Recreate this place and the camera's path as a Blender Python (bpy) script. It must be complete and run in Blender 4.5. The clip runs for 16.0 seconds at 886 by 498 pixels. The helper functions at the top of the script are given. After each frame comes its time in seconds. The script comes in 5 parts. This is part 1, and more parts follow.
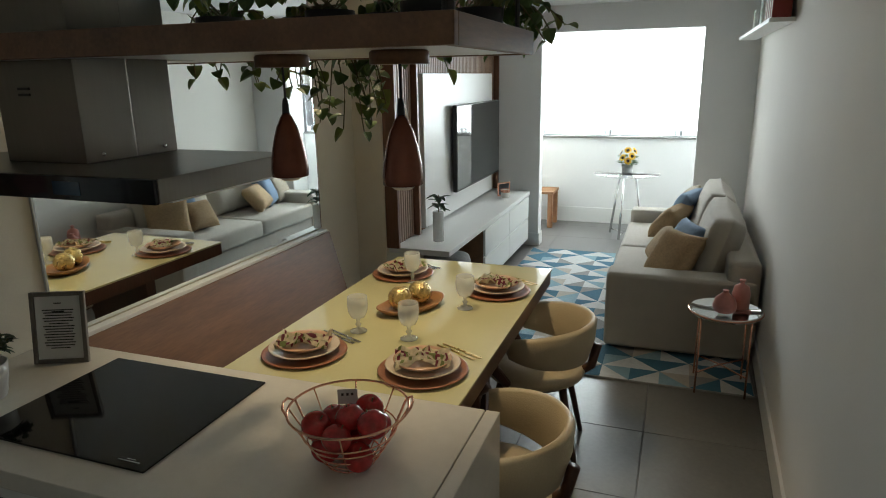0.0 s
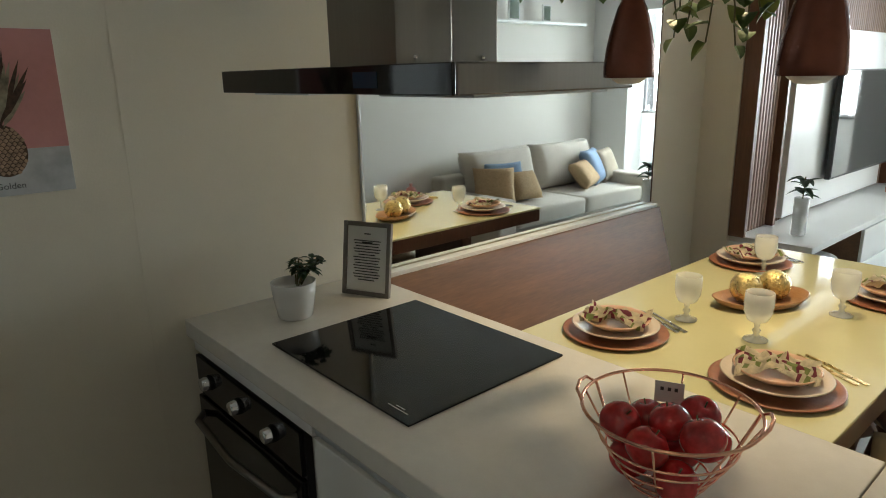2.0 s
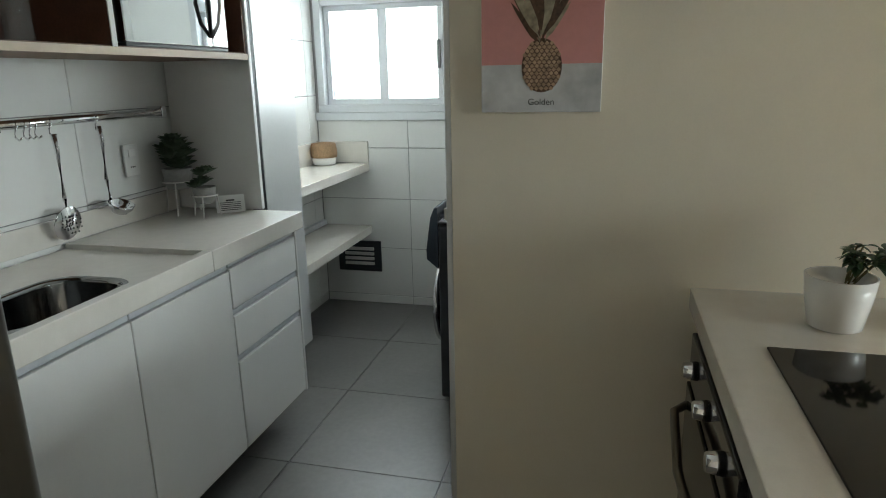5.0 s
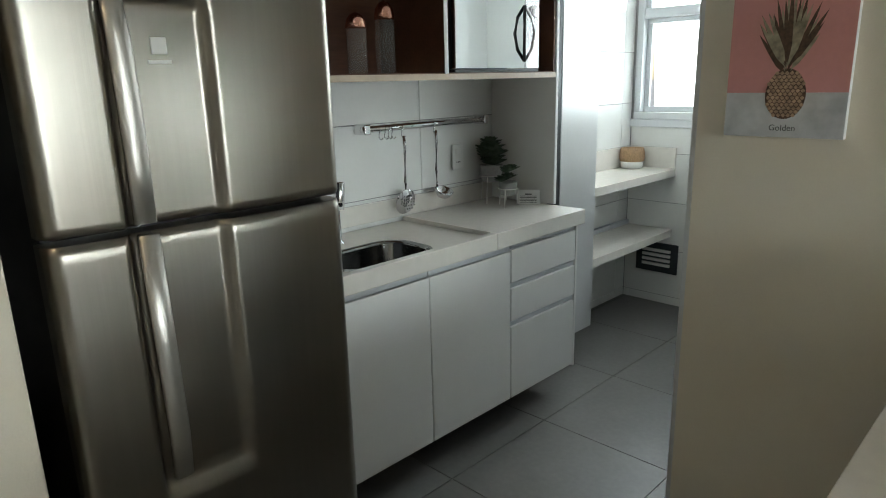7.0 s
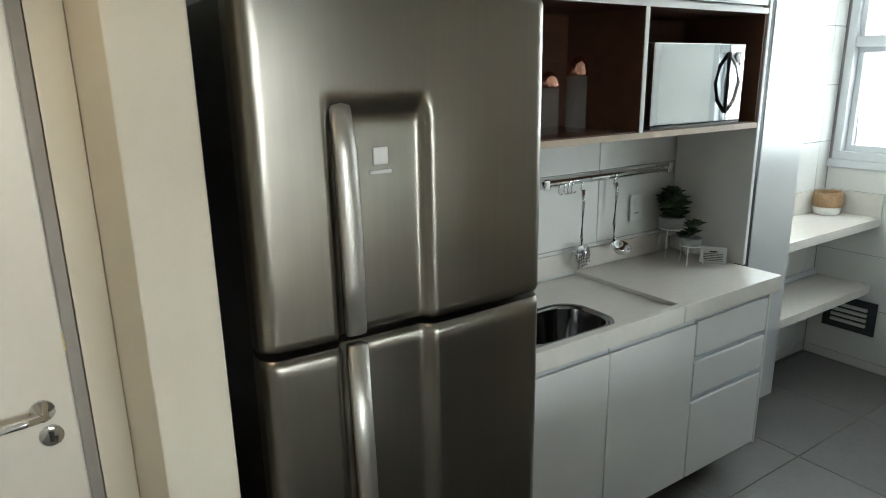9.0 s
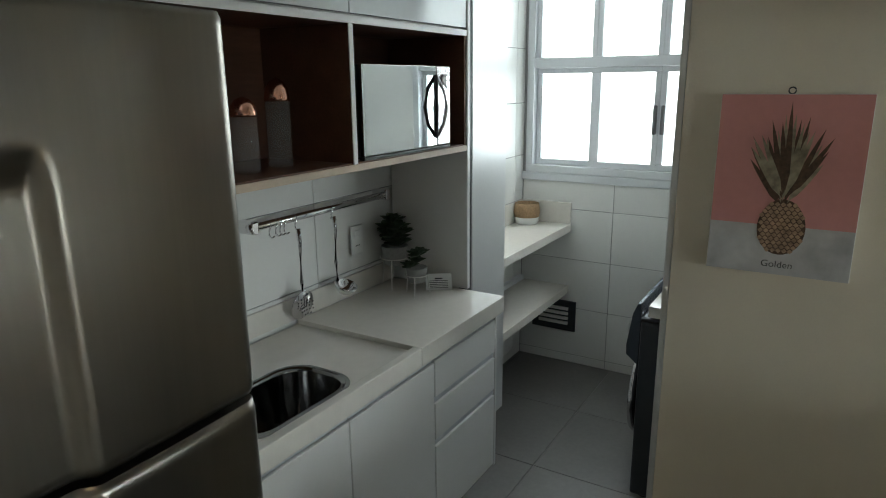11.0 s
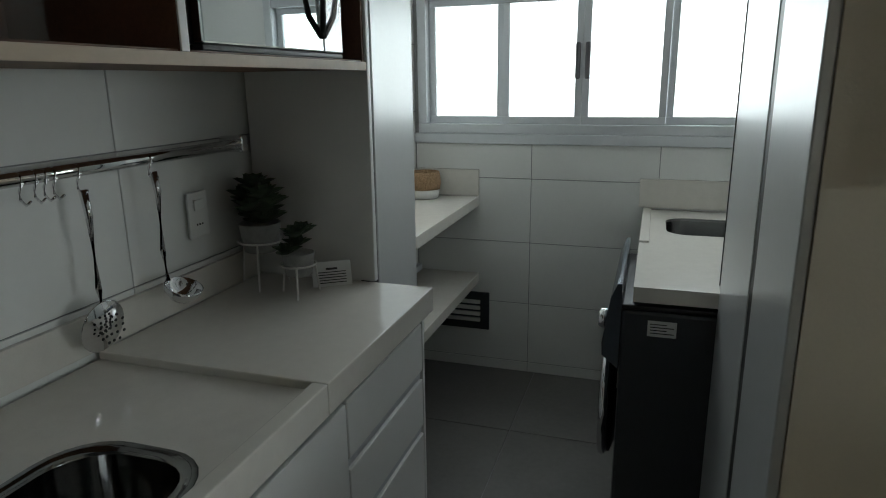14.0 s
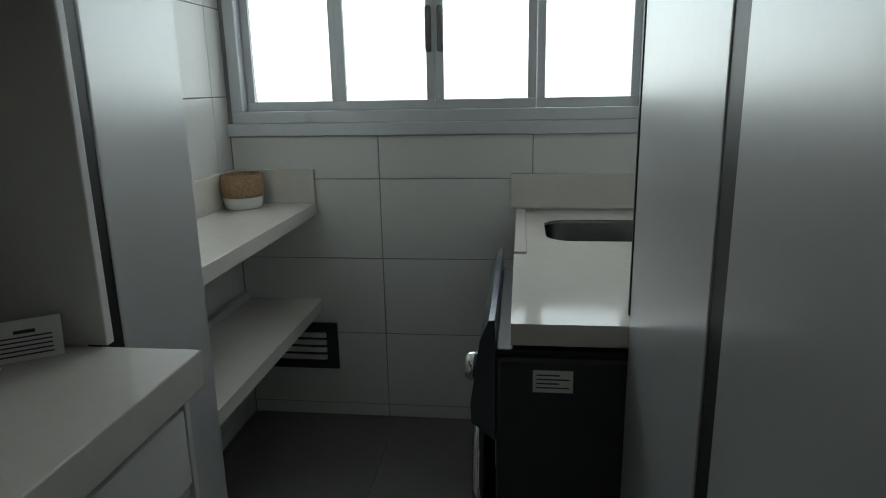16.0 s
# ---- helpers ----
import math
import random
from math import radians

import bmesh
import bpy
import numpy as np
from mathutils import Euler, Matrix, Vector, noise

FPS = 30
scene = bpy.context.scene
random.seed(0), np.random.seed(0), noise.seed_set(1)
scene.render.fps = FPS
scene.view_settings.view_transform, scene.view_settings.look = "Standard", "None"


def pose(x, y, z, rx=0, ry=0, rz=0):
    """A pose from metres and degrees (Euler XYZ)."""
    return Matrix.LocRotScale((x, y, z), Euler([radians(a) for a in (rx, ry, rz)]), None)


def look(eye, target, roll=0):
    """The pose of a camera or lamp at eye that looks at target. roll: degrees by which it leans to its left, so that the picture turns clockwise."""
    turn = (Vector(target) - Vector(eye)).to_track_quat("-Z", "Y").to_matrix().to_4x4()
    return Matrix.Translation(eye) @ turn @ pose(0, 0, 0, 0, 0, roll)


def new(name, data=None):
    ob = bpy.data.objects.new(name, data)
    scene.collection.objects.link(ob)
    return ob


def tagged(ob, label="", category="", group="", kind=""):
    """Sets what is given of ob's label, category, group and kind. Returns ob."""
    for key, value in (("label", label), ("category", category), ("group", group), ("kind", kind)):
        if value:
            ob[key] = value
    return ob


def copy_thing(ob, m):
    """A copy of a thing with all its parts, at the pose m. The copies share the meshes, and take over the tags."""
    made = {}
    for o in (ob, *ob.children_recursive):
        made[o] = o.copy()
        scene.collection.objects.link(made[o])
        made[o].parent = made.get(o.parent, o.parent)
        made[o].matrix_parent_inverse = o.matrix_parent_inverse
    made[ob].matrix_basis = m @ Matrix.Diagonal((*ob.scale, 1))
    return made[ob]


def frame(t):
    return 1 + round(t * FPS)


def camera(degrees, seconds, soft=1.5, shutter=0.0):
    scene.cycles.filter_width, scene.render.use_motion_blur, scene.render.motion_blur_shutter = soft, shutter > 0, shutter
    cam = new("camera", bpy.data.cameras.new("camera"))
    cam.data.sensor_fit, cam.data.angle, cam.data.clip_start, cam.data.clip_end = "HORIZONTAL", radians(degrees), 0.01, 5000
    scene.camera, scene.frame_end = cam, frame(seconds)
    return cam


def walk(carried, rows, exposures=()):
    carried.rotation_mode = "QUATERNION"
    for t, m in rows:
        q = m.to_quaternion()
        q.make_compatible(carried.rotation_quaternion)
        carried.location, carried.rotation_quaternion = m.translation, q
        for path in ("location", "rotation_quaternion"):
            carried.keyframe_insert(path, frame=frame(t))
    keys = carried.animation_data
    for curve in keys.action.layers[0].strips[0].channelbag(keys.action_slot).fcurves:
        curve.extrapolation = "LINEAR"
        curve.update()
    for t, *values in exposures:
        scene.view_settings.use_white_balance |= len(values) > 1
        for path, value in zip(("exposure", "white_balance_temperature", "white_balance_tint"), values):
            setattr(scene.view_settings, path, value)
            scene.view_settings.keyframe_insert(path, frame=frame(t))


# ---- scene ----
cam = camera(68.6, 16.0, 1.0)
PATH = [
    (0, (-0.249, 0.131, 1.815), (-0.911, 1.948, 1.305), -0.9),
    (0.5, (-0.326, 0.191, 1.795), (-1.068, 1.976, 1.281), -0.9),
    (1, (-0.371, 0.283, 1.76), (-1.334, 1.957, 1.239), -1.0),
    (1.5, (-0.391, 0.398, 1.679), (-1.636, 1.878, 1.167), -1.2),
    (2, (-0.467, 0.453, 1.592), (-1.917, 1.731, 1.078), -1.1),
    (2.5, (-0.628, 0.498, 1.509), (-2.238, 1.564, 0.987), -0.9),
    (3, (-0.768, 0.524, 1.458), (-2.525, 1.326, 0.941), -0.9),
    (3.5, (-0.903, 0.562, 1.412), (-2.781, 1.025, 0.903), -1.1),
    (4, (-0.946, 0.673, 1.394), (-2.881, 0.727, 0.89), -1.2),
    (5.3, (-0.68, 0.95, 1.415), (-2.51, 0.35, 0.905), -1.1),
    (6.5, (-0.622, 1.254, 1.448), (-2.176, 0.099, 0.947), -1.1),
    (7, (-0.546, 1.289, 1.487), (-1.923, -0.072, 0.984), -1.4),
    (7.5, (-0.505, 1.291, 1.551), (-1.703, -0.227, 1.044), -1.2),
    (8, (-0.485, 1.264, 1.612), (-1.561, -0.345, 1.105), -1.4),
    (8.5, (-0.49, 1.197, 1.675), (-1.546, -0.424, 1.166), -1.3),
    (9, (-0.523, 1.056, 1.712), (-1.589, -0.556, 1.199), -1.0),
    (9.5, (-0.596, 0.957, 1.728), (-1.765, -0.586, 1.226), -1.3),
    (10, (-0.698, 0.933, 1.76), (-2.065, -0.437, 1.254), -1.2),
    (12.5, (-0.951, 0.49, 1.704), (-2.754, -0.222, 1.21), -0.6),
    (13, (-1.117, 0.415, 1.61), (-2.921, -0.286, 1.105), -0.8),
    (13.5, (-1.271, 0.361, 1.53), (-3.083, -0.325, 1.032), -0.8),
    (14, (-1.447, 0.264, 1.458), (-3.289, -0.334, 0.958), -0.7),
    (14.5, (-1.638, 0.179, 1.389), (-3.519, -0.289, 0.896), -1.0),
    (15, (-1.875, 0.169, 1.361), (-3.771, -0.229, 0.864), -0.8),
    (15.5, (-2.031, 0.213, 1.354), (-3.934, -0.154, 0.86), -1.3),
    (16, (-2.087, 0.252, 1.338), (-4.013, 0.016, 0.853), -1.1),
]
walk(cam, [(t, look(eye, target, roll)) for t, eye, target, roll in PATH],
     ((0, -0.95), (1, -0.92), (1.5, -0.65), (2.5, 0.1), (3.5, 0.35), (6.5, 0.3), (9, 0.42), (10.2, 0.15), (12.5, -0.9), (13.5, -0.95), (15, -1.25), (16, -1.45)))

# ---- world, light ----
def area(name, m, sx, sy, watts, col):
    d = bpy.data.lights.new(name, "AREA")
    d.shape, d.size, d.size_y, d.energy, d.color = "RECTANGLE", sx, sy, watts, col
    ob = new(name, d)
    ob.matrix_world = m
    return ob


def bulb(name, loc, watts, col, r=0.03, cone=0):
    d = bpy.data.lights.new(name, "SPOT" if cone else "POINT")
    d.energy, d.color, d.shadow_soft_size = watts, col, r
    if cone:
        d.spot_size, d.spot_blend = radians(cone), 0.6
    ob = new(name, d)
    ob.location = loc
    return ob


world = bpy.data.worlds.new("sky")
scene.world = world
world.use_nodes = True
wn = world.node_tree
sky = wn.nodes.new("ShaderNodeTexSky")
sky.sky_type, sky.sun_disc, sky.sun_elevation, sky.sun_rotation = "NISHITA", False, radians(50), radians(200)
wn.links.new(sky.outputs[0], wn.nodes["Background"].inputs[0])
wn.nodes["Background"].inputs[1].default_value = 0.15
sun = bpy.data.lights.new("sun", "SUN")
sun.energy, sun.angle, sun.color = 2.5, radians(0.5), (1, 0.96, 0.9)
new("sun", sun).matrix_world = look((0, 0, 30), (-8, 24, 0))
DAY = (0.86, 0.955, 0.975)
WARM = (1.0, 0.79, 0.48)
area("balcony_daylight", look((-0.95, 8.85, 1.75), (-0.95, 0, 1.4)), 3.2, 1.35, 250, DAY)
area("kitchen_daylight", look((-4.85, 0.05, 1.75), (0, 0.05, 1.2)), 1.9, 1.15, 46, DAY)
for x, y, w, c in ((-1.35, 2.55, 112, 88), (-0.35, 0.1, 6, 120)):
    bulb("ceiling_spot", (x, y, 2.44), w, WARM, 0.04, c)

# ---- materials ----
def mat(name, col, rough=0.5, metal=0.0, vary=0.08, scale=6.0, bump=0.05, grain=60.0, stretch=(1, 1, 1), rand=0.0, spec=0.5, trans=0.0, coat=0.0, sheen=0.0):
    m = bpy.data.materials.new(name)
    m.use_nodes = True
    n, l = m.node_tree.nodes, m.node_tree.links
    b = n["Principled BSDF"]
    b.inputs["Roughness"].default_value, b.inputs["Metallic"].default_value = rough, metal
    b.inputs["Specular IOR Level"].default_value, b.inputs["Transmission Weight"].default_value = spec, trans
    b.inputs["Coat Weight"].default_value, b.inputs["Sheen Weight"].default_value = coat, sheen
    if trans:
        b.inputs["Base Color"].default_value = (*col, 1)
        b.inputs["IOR"].default_value = 1.45
        return m
    tc, mp = n.new("ShaderNodeTexCoord"), n.new("ShaderNodeMapping")
    mp.inputs["Scale"].default_value = stretch
    l.new(tc.outputs["Object"], mp.inputs[0])
    big, fine = n.new("ShaderNodeTexNoise"), n.new("ShaderNodeTexNoise")
    for t, s, d in ((big, scale, 4), (fine, grain, 3)):
        t.inputs["Scale"].default_value, t.inputs["Detail"].default_value = s, d
        l.new(mp.outputs[0], t.inputs["Vector"])
    mix = n.new("ShaderNodeMix")
    mix.data_type = "FLOAT"
    mix.inputs[0].default_value = 0.4
    l.new(big.outputs[0], mix.inputs[2])
    l.new(fine.outputs[0], mix.inputs[3])
    ramp = n.new("ShaderNodeValToRGB")
    lo, hi = [c * (1 - vary) for c in col], [min(1, c * (1 + vary)) for c in col]
    ramp.color_ramp.elements[0].position, ramp.color_ramp.elements[0].color = 0.3, (*lo, 1)
    ramp.color_ramp.elements[1].position, ramp.color_ramp.elements[1].color = 0.7, (*hi, 1)
    l.new(mix.outputs[0], ramp.inputs[0])
    out = ramp.outputs[0]
    if rand:
        oi, hs, mr = n.new("ShaderNodeObjectInfo"), n.new("ShaderNodeHueSaturation"), n.new("ShaderNodeMapRange")
        mr.inputs[3].default_value, mr.inputs[4].default_value = 1 - rand, 1 + rand
        l.new(oi.outputs["Random"], mr.inputs[0])
        l.new(mr.outputs[0], hs.inputs["Value"])
        l.new(out, hs.inputs["Color"])
        out = hs.outputs[0]
    l.new(out, b.inputs["Base Color"])
    rr = n.new("ShaderNodeMapRange")
    rr.inputs[3].default_value, rr.inputs[4].default_value = max(0.02, rough * 0.85), min(1, rough * 1.15)
    l.new(big.outputs[0], rr.inputs[0])
    l.new(rr.outputs[0], b.inputs["Roughness"])
    if bump:
        bp = n.new("ShaderNodeBump")
        bp.inputs["Strength"].default_value, bp.inputs["Distance"].default_value = bump, 0.01
        l.new(fine.outputs[0], bp.inputs["Height"])
        l.new(bp.outputs[0], b.inputs["Normal"])
    return m


def glow(name, col, strength):
    m = bpy.data.materials.new(name)
    m.use_nodes = True
    b = m.node_tree.nodes["Principled BSDF"]
    b.inputs["Base Color"].default_value = (*col, 1)
    b.inputs["Emission Color"].default_value, b.inputs["Emission Strength"].default_value = (*col, 1), strength
    return m


PAINT = mat("wall_paint", (0.74, 0.71, 0.66), 0.85, vary=0.03, scale=2, bump=0.08, grain=180)
PAINT_B = mat("beige_wall_paint", (0.72, 0.655, 0.535), 0.85, vary=0.03, scale=2, bump=0.06, grain=180)
PAINT_W = mat("white_paint", (0.8, 0.8, 0.79), 0.8, vary=0.03, scale=2, bump=0.06, grain=180)
CEIL = mat("ceiling_paint", (0.8, 0.79, 0.77), 0.9, vary=0.02, bump=0.03)
GROUT = mat("grout", (0.28, 0.28, 0.28), 0.9, bump=0.2)
TILE = mat("porcelain_floor", (0.16, 0.155, 0.147), 0.34, vary=0.14, scale=3.5, bump=0.03, grain=45, rand=0.05)
WTILE = mat("white_wall_tile", (0.745, 0.75, 0.725), 0.22, vary=0.02, bump=0.01, rand=0.02)
QUARTZ = mat("white_quartz", (0.69, 0.66, 0.605), 0.1, vary=0.04, scale=30, bump=0.0, grain=260)
LAMI = mat("white_laminate", (0.76, 0.76, 0.74), 0.35, vary=0.02, bump=0.02, grain=120)
SATIN = mat("satin_aluminium_panel", (0.64, 0.65, 0.65), 0.3, 0.4, vary=0.03, scale=2, bump=0)
BLACK = mat("black_profile", (0.015, 0.015, 0.016), 0.4, bump=0.02)
WALNUT = mat("walnut_veneer", (0.165, 0.08, 0.038), 0.5, vary=0.32, scale=5, grain=40, stretch=(3, 0.35, 3), bump=0.06)
WALNUTV = mat("walnut_veneer_upright", (0.15, 0.065, 0.032), 0.42, vary=0.3, scale=5, grain=40, stretch=(3, 3, 0.3), bump=0.06)
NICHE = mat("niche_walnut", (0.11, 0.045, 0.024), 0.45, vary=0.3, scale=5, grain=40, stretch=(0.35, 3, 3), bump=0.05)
SLATM = mat("slat_wood", (0.30, 0.19, 0.13), 0.5, vary=0.25, scale=6, grain=50, stretch=(3, 3, 0.3), bump=0.06, rand=0.1)
LEGW = mat("dark_leg_wood", (0.09, 0.035, 0.02), 0.35, vary=0.3, stretch=(3, 3, 0.4))
STEEL = mat("brushed_steel", (0.25, 0.23, 0.20), 0.3, 1.0, vary=0.06, scale=3, grain=80, stretch=(1, 1, 0.02), bump=0.03)
STEELH = mat("hood_steel", (0.22, 0.205, 0.185), 0.3, 1.0, vary=0.07, scale=3, grain=90, stretch=(1, 1, 0.02), bump=0.03)
CHROME = mat("chrome", (0.75, 0.75, 0.76), 0.08, 1.0, vary=0.02, bump=0)
COPPER = mat("rose_copper", (0.80, 0.42, 0.30), 0.22, 1.0, vary=0.05, bump=0)
ALU = mat("window_aluminium", (0.62, 0.64, 0.66), 0.4, 0.3, vary=0.03, bump=0.02)
HANDLEG = mat("grey_window_handle", (0.16, 0.16, 0.165), 0.45, 0.2, vary=0.05, bump=0.02)
BLKGLASS = mat("black_glass", (0.006, 0.006, 0.007), 0.06, vary=0.2, bump=0, spec=0.35)
DARKGREY = mat("washer_grey", (0.045, 0.05, 0.058), 0.35, 0.2, vary=0.05, bump=0.02)
GOBLET = mat("pressed_glass", (0.86, 0.88, 0.86), 0.04, vary=0.02, bump=0)
GOBLET.node_tree.nodes["Principled BSDF"].inputs["Alpha"].default_value = 0.4
JARG = mat("jar_glass", (0.55, 0.55, 0.53), 0.05, vary=0.02, bump=0)
JARG.node_tree.nodes["Principled BSDF"].inputs["Alpha"].default_value = 0.1
GLASS = mat("clear_glass", (0.97, 0.99, 0.98), 0.02, trans=1.0)
TBLGLASS = mat("lacquered_table_glass", (0.68, 0.64, 0.36), 0.07, vary=0.02, bump=0, coat=0.8)
MIRROR = mat("mirror_silver", (0.86, 0.90, 0.90), 0.015, 1.0, vary=0.0, bump=0)
FABRIC = mat("sofa_linen", (0.50, 0.455, 0.39), 0.95, vary=0.07, scale=9, bump=0.35, grain=420, sheen=0.3)
BEIGE = mat("knit_beige", (0.42, 0.29, 0.16), 0.95, vary=0.2, scale=60, bump=0.8, grain=150)
BLUE = mat("blue_cotton", (0.20, 0.29, 0.42), 0.9, vary=0.1, bump=0.4, grain=320)
LEATHER = mat("cream_leather", (0.52, 0.43, 0.29), 0.42, vary=0.06, scale=8, bump=0.12, grain=160)
RUG = [mat("rug_" + n, c, 0.95, vary=0.12, scale=40, bump=0.6, grain=350) for n, c in
       (("white", (0.66, 0.67, 0.66)), ("teal", (0.05, 0.16, 0.24)), ("sky", (0.25, 0.40, 0.48)), ("grey", (0.30, 0.30, 0.29)), ("sand", (0.50, 0.46, 0.40)))]
LEAF = mat("leaf_green", (0.07, 0.13, 0.025), 0.45, vary=0.4, scale=14, bump=0.15)
LEAFD = mat("dark_leaf", (0.035, 0.075, 0.03), 0.45, vary=0.35, scale=14, bump=0.15)
LEAFY = mat("yellow_green_leaf", (0.16, 0.20, 0.03), 0.45, vary=0.35, scale=14, bump=0.15)
STEM = mat("stem", (0.10, 0.09, 0.03), 0.6)
SOIL = mat("soil", (0.03, 0.02, 0.014), 0.95, vary=0.4, scale=60, bump=1)
CERAM = mat("white_ceramic", (0.78, 0.77, 0.74), 0.2, vary=0.02, bump=0)
PINKC = mat("pink_ceramic", (0.62, 0.26, 0.22), 0.3, vary=0.1, bump=0.1)
CONCR = mat("grey_cement", (0.36, 0.36, 0.35), 0.85, vary=0.15, scale=30, bump=0.3)
APPLE = mat("red_apple_skin", (0.42, 0.018, 0.02), 0.18, vary=0.5, scale=18, grain=70, bump=0.02, coat=0.4)
CHARGER = mat("rosewood_charger", (0.30, 0.12, 0.06), 0.4, vary=0.25, scale=10, stretch=(1, 4, 1))
PLATE = mat("stoneware", (0.66, 0.56, 0.46), 0.25, vary=0.06, bump=0.02)
PLATEP = mat("blush_plate", (0.62, 0.38, 0.25), 0.28, vary=0.08, bump=0.02)
GOLD = mat("gold_mosaic", (0.72, 0.55, 0.24), 0.28, 0.85, vary=0.35, scale=45, grain=120, bump=0.6)
TRAYW = mat("tray_wood", (0.34, 0.17, 0.07), 0.4, vary=0.25, stretch=(3, 0.5, 3))
NAPK = [mat("napkin_" + n, c, 0.9, vary=0.3, scale=40, bump=0.3) for n, c in
        (("cream", (0.66, 0.58, 0.42)), ("wine", (0.20, 0.03, 0.05)), ("green", (0.22, 0.26, 0.08)))]
PAPER = mat("paper", (0.74, 0.74, 0.72), 0.8, vary=0.02, bump=0.02)
INK = mat("ink", (0.06, 0.06, 0.06), 0.7)
PINK = mat("pink_print", (0.60, 0.27, 0.25), 0.75, vary=0.06)
MARBLE = mat("marble_print", (0.50, 0.50, 0.50), 0.75, vary=0.3, scale=9, grain=25)
PINE = mat("pineapple_print", (0.09, 0.05, 0.03), 0.75, vary=0.5, scale=60, grain=120)
PINEL = mat("pineapple_leaf_print", (0.30, 0.26, 0.18), 0.75, vary=0.5, scale=30)
GREYW = mat("grey_washed_wood", (0.20, 0.18, 0.16), 0.6, vary=0.2, stretch=(3, 3, 0.5))
DOORP = mat("door_paint", (0.78, 0.73, 0.64), 0.4, vary=0.02, bump=0.03)
FRAMEP = mat("door_frame_paint", (0.30, 0.27, 0.24), 0.6, vary=0.06)
BENCHW = mat("balcony_bench_wood", (0.30, 0.14, 0.06), 0.5, vary=0.25, stretch=(3, 0.5, 3))
GRANITE = mat("granite_sill", (0.22, 0.22, 0.21), 0.35, vary=0.6, scale=150, grain=300)
YELLOW = mat("sunflower_petal", (0.80, 0.46, 0.02), 0.6, vary=0.2, scale=30)
BROWN = mat("sunflower_core", (0.05, 0.025, 0.01), 0.9, bump=1)
BULBM = glow("warm_bulb", (1.0, 0.75, 0.45), 6)
SCREEN = mat("tv_screen", (0.01, 0.011, 0.013), 0.06, vary=0.1, bump=0, coat=0.5)
RATTAN = mat("woven_rattan", (0.42, 0.27, 0.15), 0.8, vary=0.35, scale=90, grain=160, bump=0.8)
BOOKS = [mat("book_" + n, c, 0.7) for n, c in (("red", (0.3, 0.05, 0.04)), ("cream", (0.6, 0.52, 0.4)), ("brown", (0.14, 0.07, 0.04)))]
GROUND = mat("distant_ground", (0.35, 0.34, 0.31), 0.9, vary=0.3, scale=0.05, grain=0.4)

# ---- mesh helpers ----
def mesh(name, bm, material, smooth=False):
    me = bpy.data.meshes.new(name)
    bmesh.ops.recalc_face_normals(bm, faces=bm.faces)
    if smooth:
        for f in bm.faces:
            f.smooth = True
    bm.to_mesh(me)
    bm.free()
    for m in (material if isinstance(material, (list, tuple)) else [material]):
        me.materials.append(m)
    return me


def part(name, bm, material, parent=None, label="", smooth=False):
    ob = new(name, mesh(name, bm, material, smooth))
    if parent:
        ob.parent = parent
    if label:
        ob["label"] = label
    return ob


def thing(name, label, category, loc=(0, 0, 0), rz=0, group="", kind=""):
    ob = new(name)
    ob.empty_display_size = 0.05
    ob.matrix_basis = pose(*loc, 0, 0, rz)
    return tagged(ob, label, category, group, kind)


def solo(name, bm, material, label, category, loc=(0, 0, 0), rz=0, group="", kind="", smooth=False):
    ob = part(name, bm, material, None, "", smooth)
    ob.matrix_basis = pose(*loc, 0, 0, rz)
    return tagged(ob, label, category, group, kind)


def box(lo, hi, bev=0.0, bm=None, m=None, seg=2):
    """A box between two corners with rounded edges, added to bm."""
    one = bmesh.new()
    bmesh.ops.create_cube(one, size=1)
    c = [(a + b) / 2 for a, b in zip(lo, hi)]
    s = [abs(b - a) for a, b in zip(lo, hi)]
    for v in one.verts:
        v.co = Vector((c[0] + v.co.x * s[0], c[1] + v.co.y * s[1], c[2] + v.co.z * s[2]))
    if bev:
        bmesh.ops.bevel(one, geom=one.edges[:], offset=min(bev, min(s) * 0.45), segments=seg, affect="EDGES", profile=0.5)
    if m is not None:
        bmesh.ops.transform(one, matrix=m, verts=one.verts)
    if bm is None:
        return one
    return joined(bm, one)


def joined(bm, other):
    tmp = bpy.data.meshes.new("tmp")
    other.to_mesh(tmp)
    other.free()
    bm.from_mesh(tmp)
    bpy.data.meshes.remove(tmp)
    return bm


def lathe(prof, n=28, bm=None, m=None, cap=True):
    """A turned shape from (radius, height) pairs, from bottom to top."""
    bm2 = bmesh.new()
    rings = []
    for r, z in prof:
        rings.append([bm2.verts.new((max(r, 1e-4) * math.cos(a), max(r, 1e-4) * math.sin(a), z)) for a in [2 * math.pi * i / n for i in range(n)]])
    for a, b in zip(rings, rings[1:]):
        for i in range(n):
            bm2.faces.new((a[i], a[(i + 1) % n], b[(i + 1) % n], b[i]))
    if cap:
        bm2.faces.new(rings[0][::-1])
        bm2.faces.new(rings[-1])
    if m is not None:
        bmesh.ops.transform(bm2, matrix=m, verts=bm2.verts)
    return bm2 if bm is None else joined(bm, bm2)


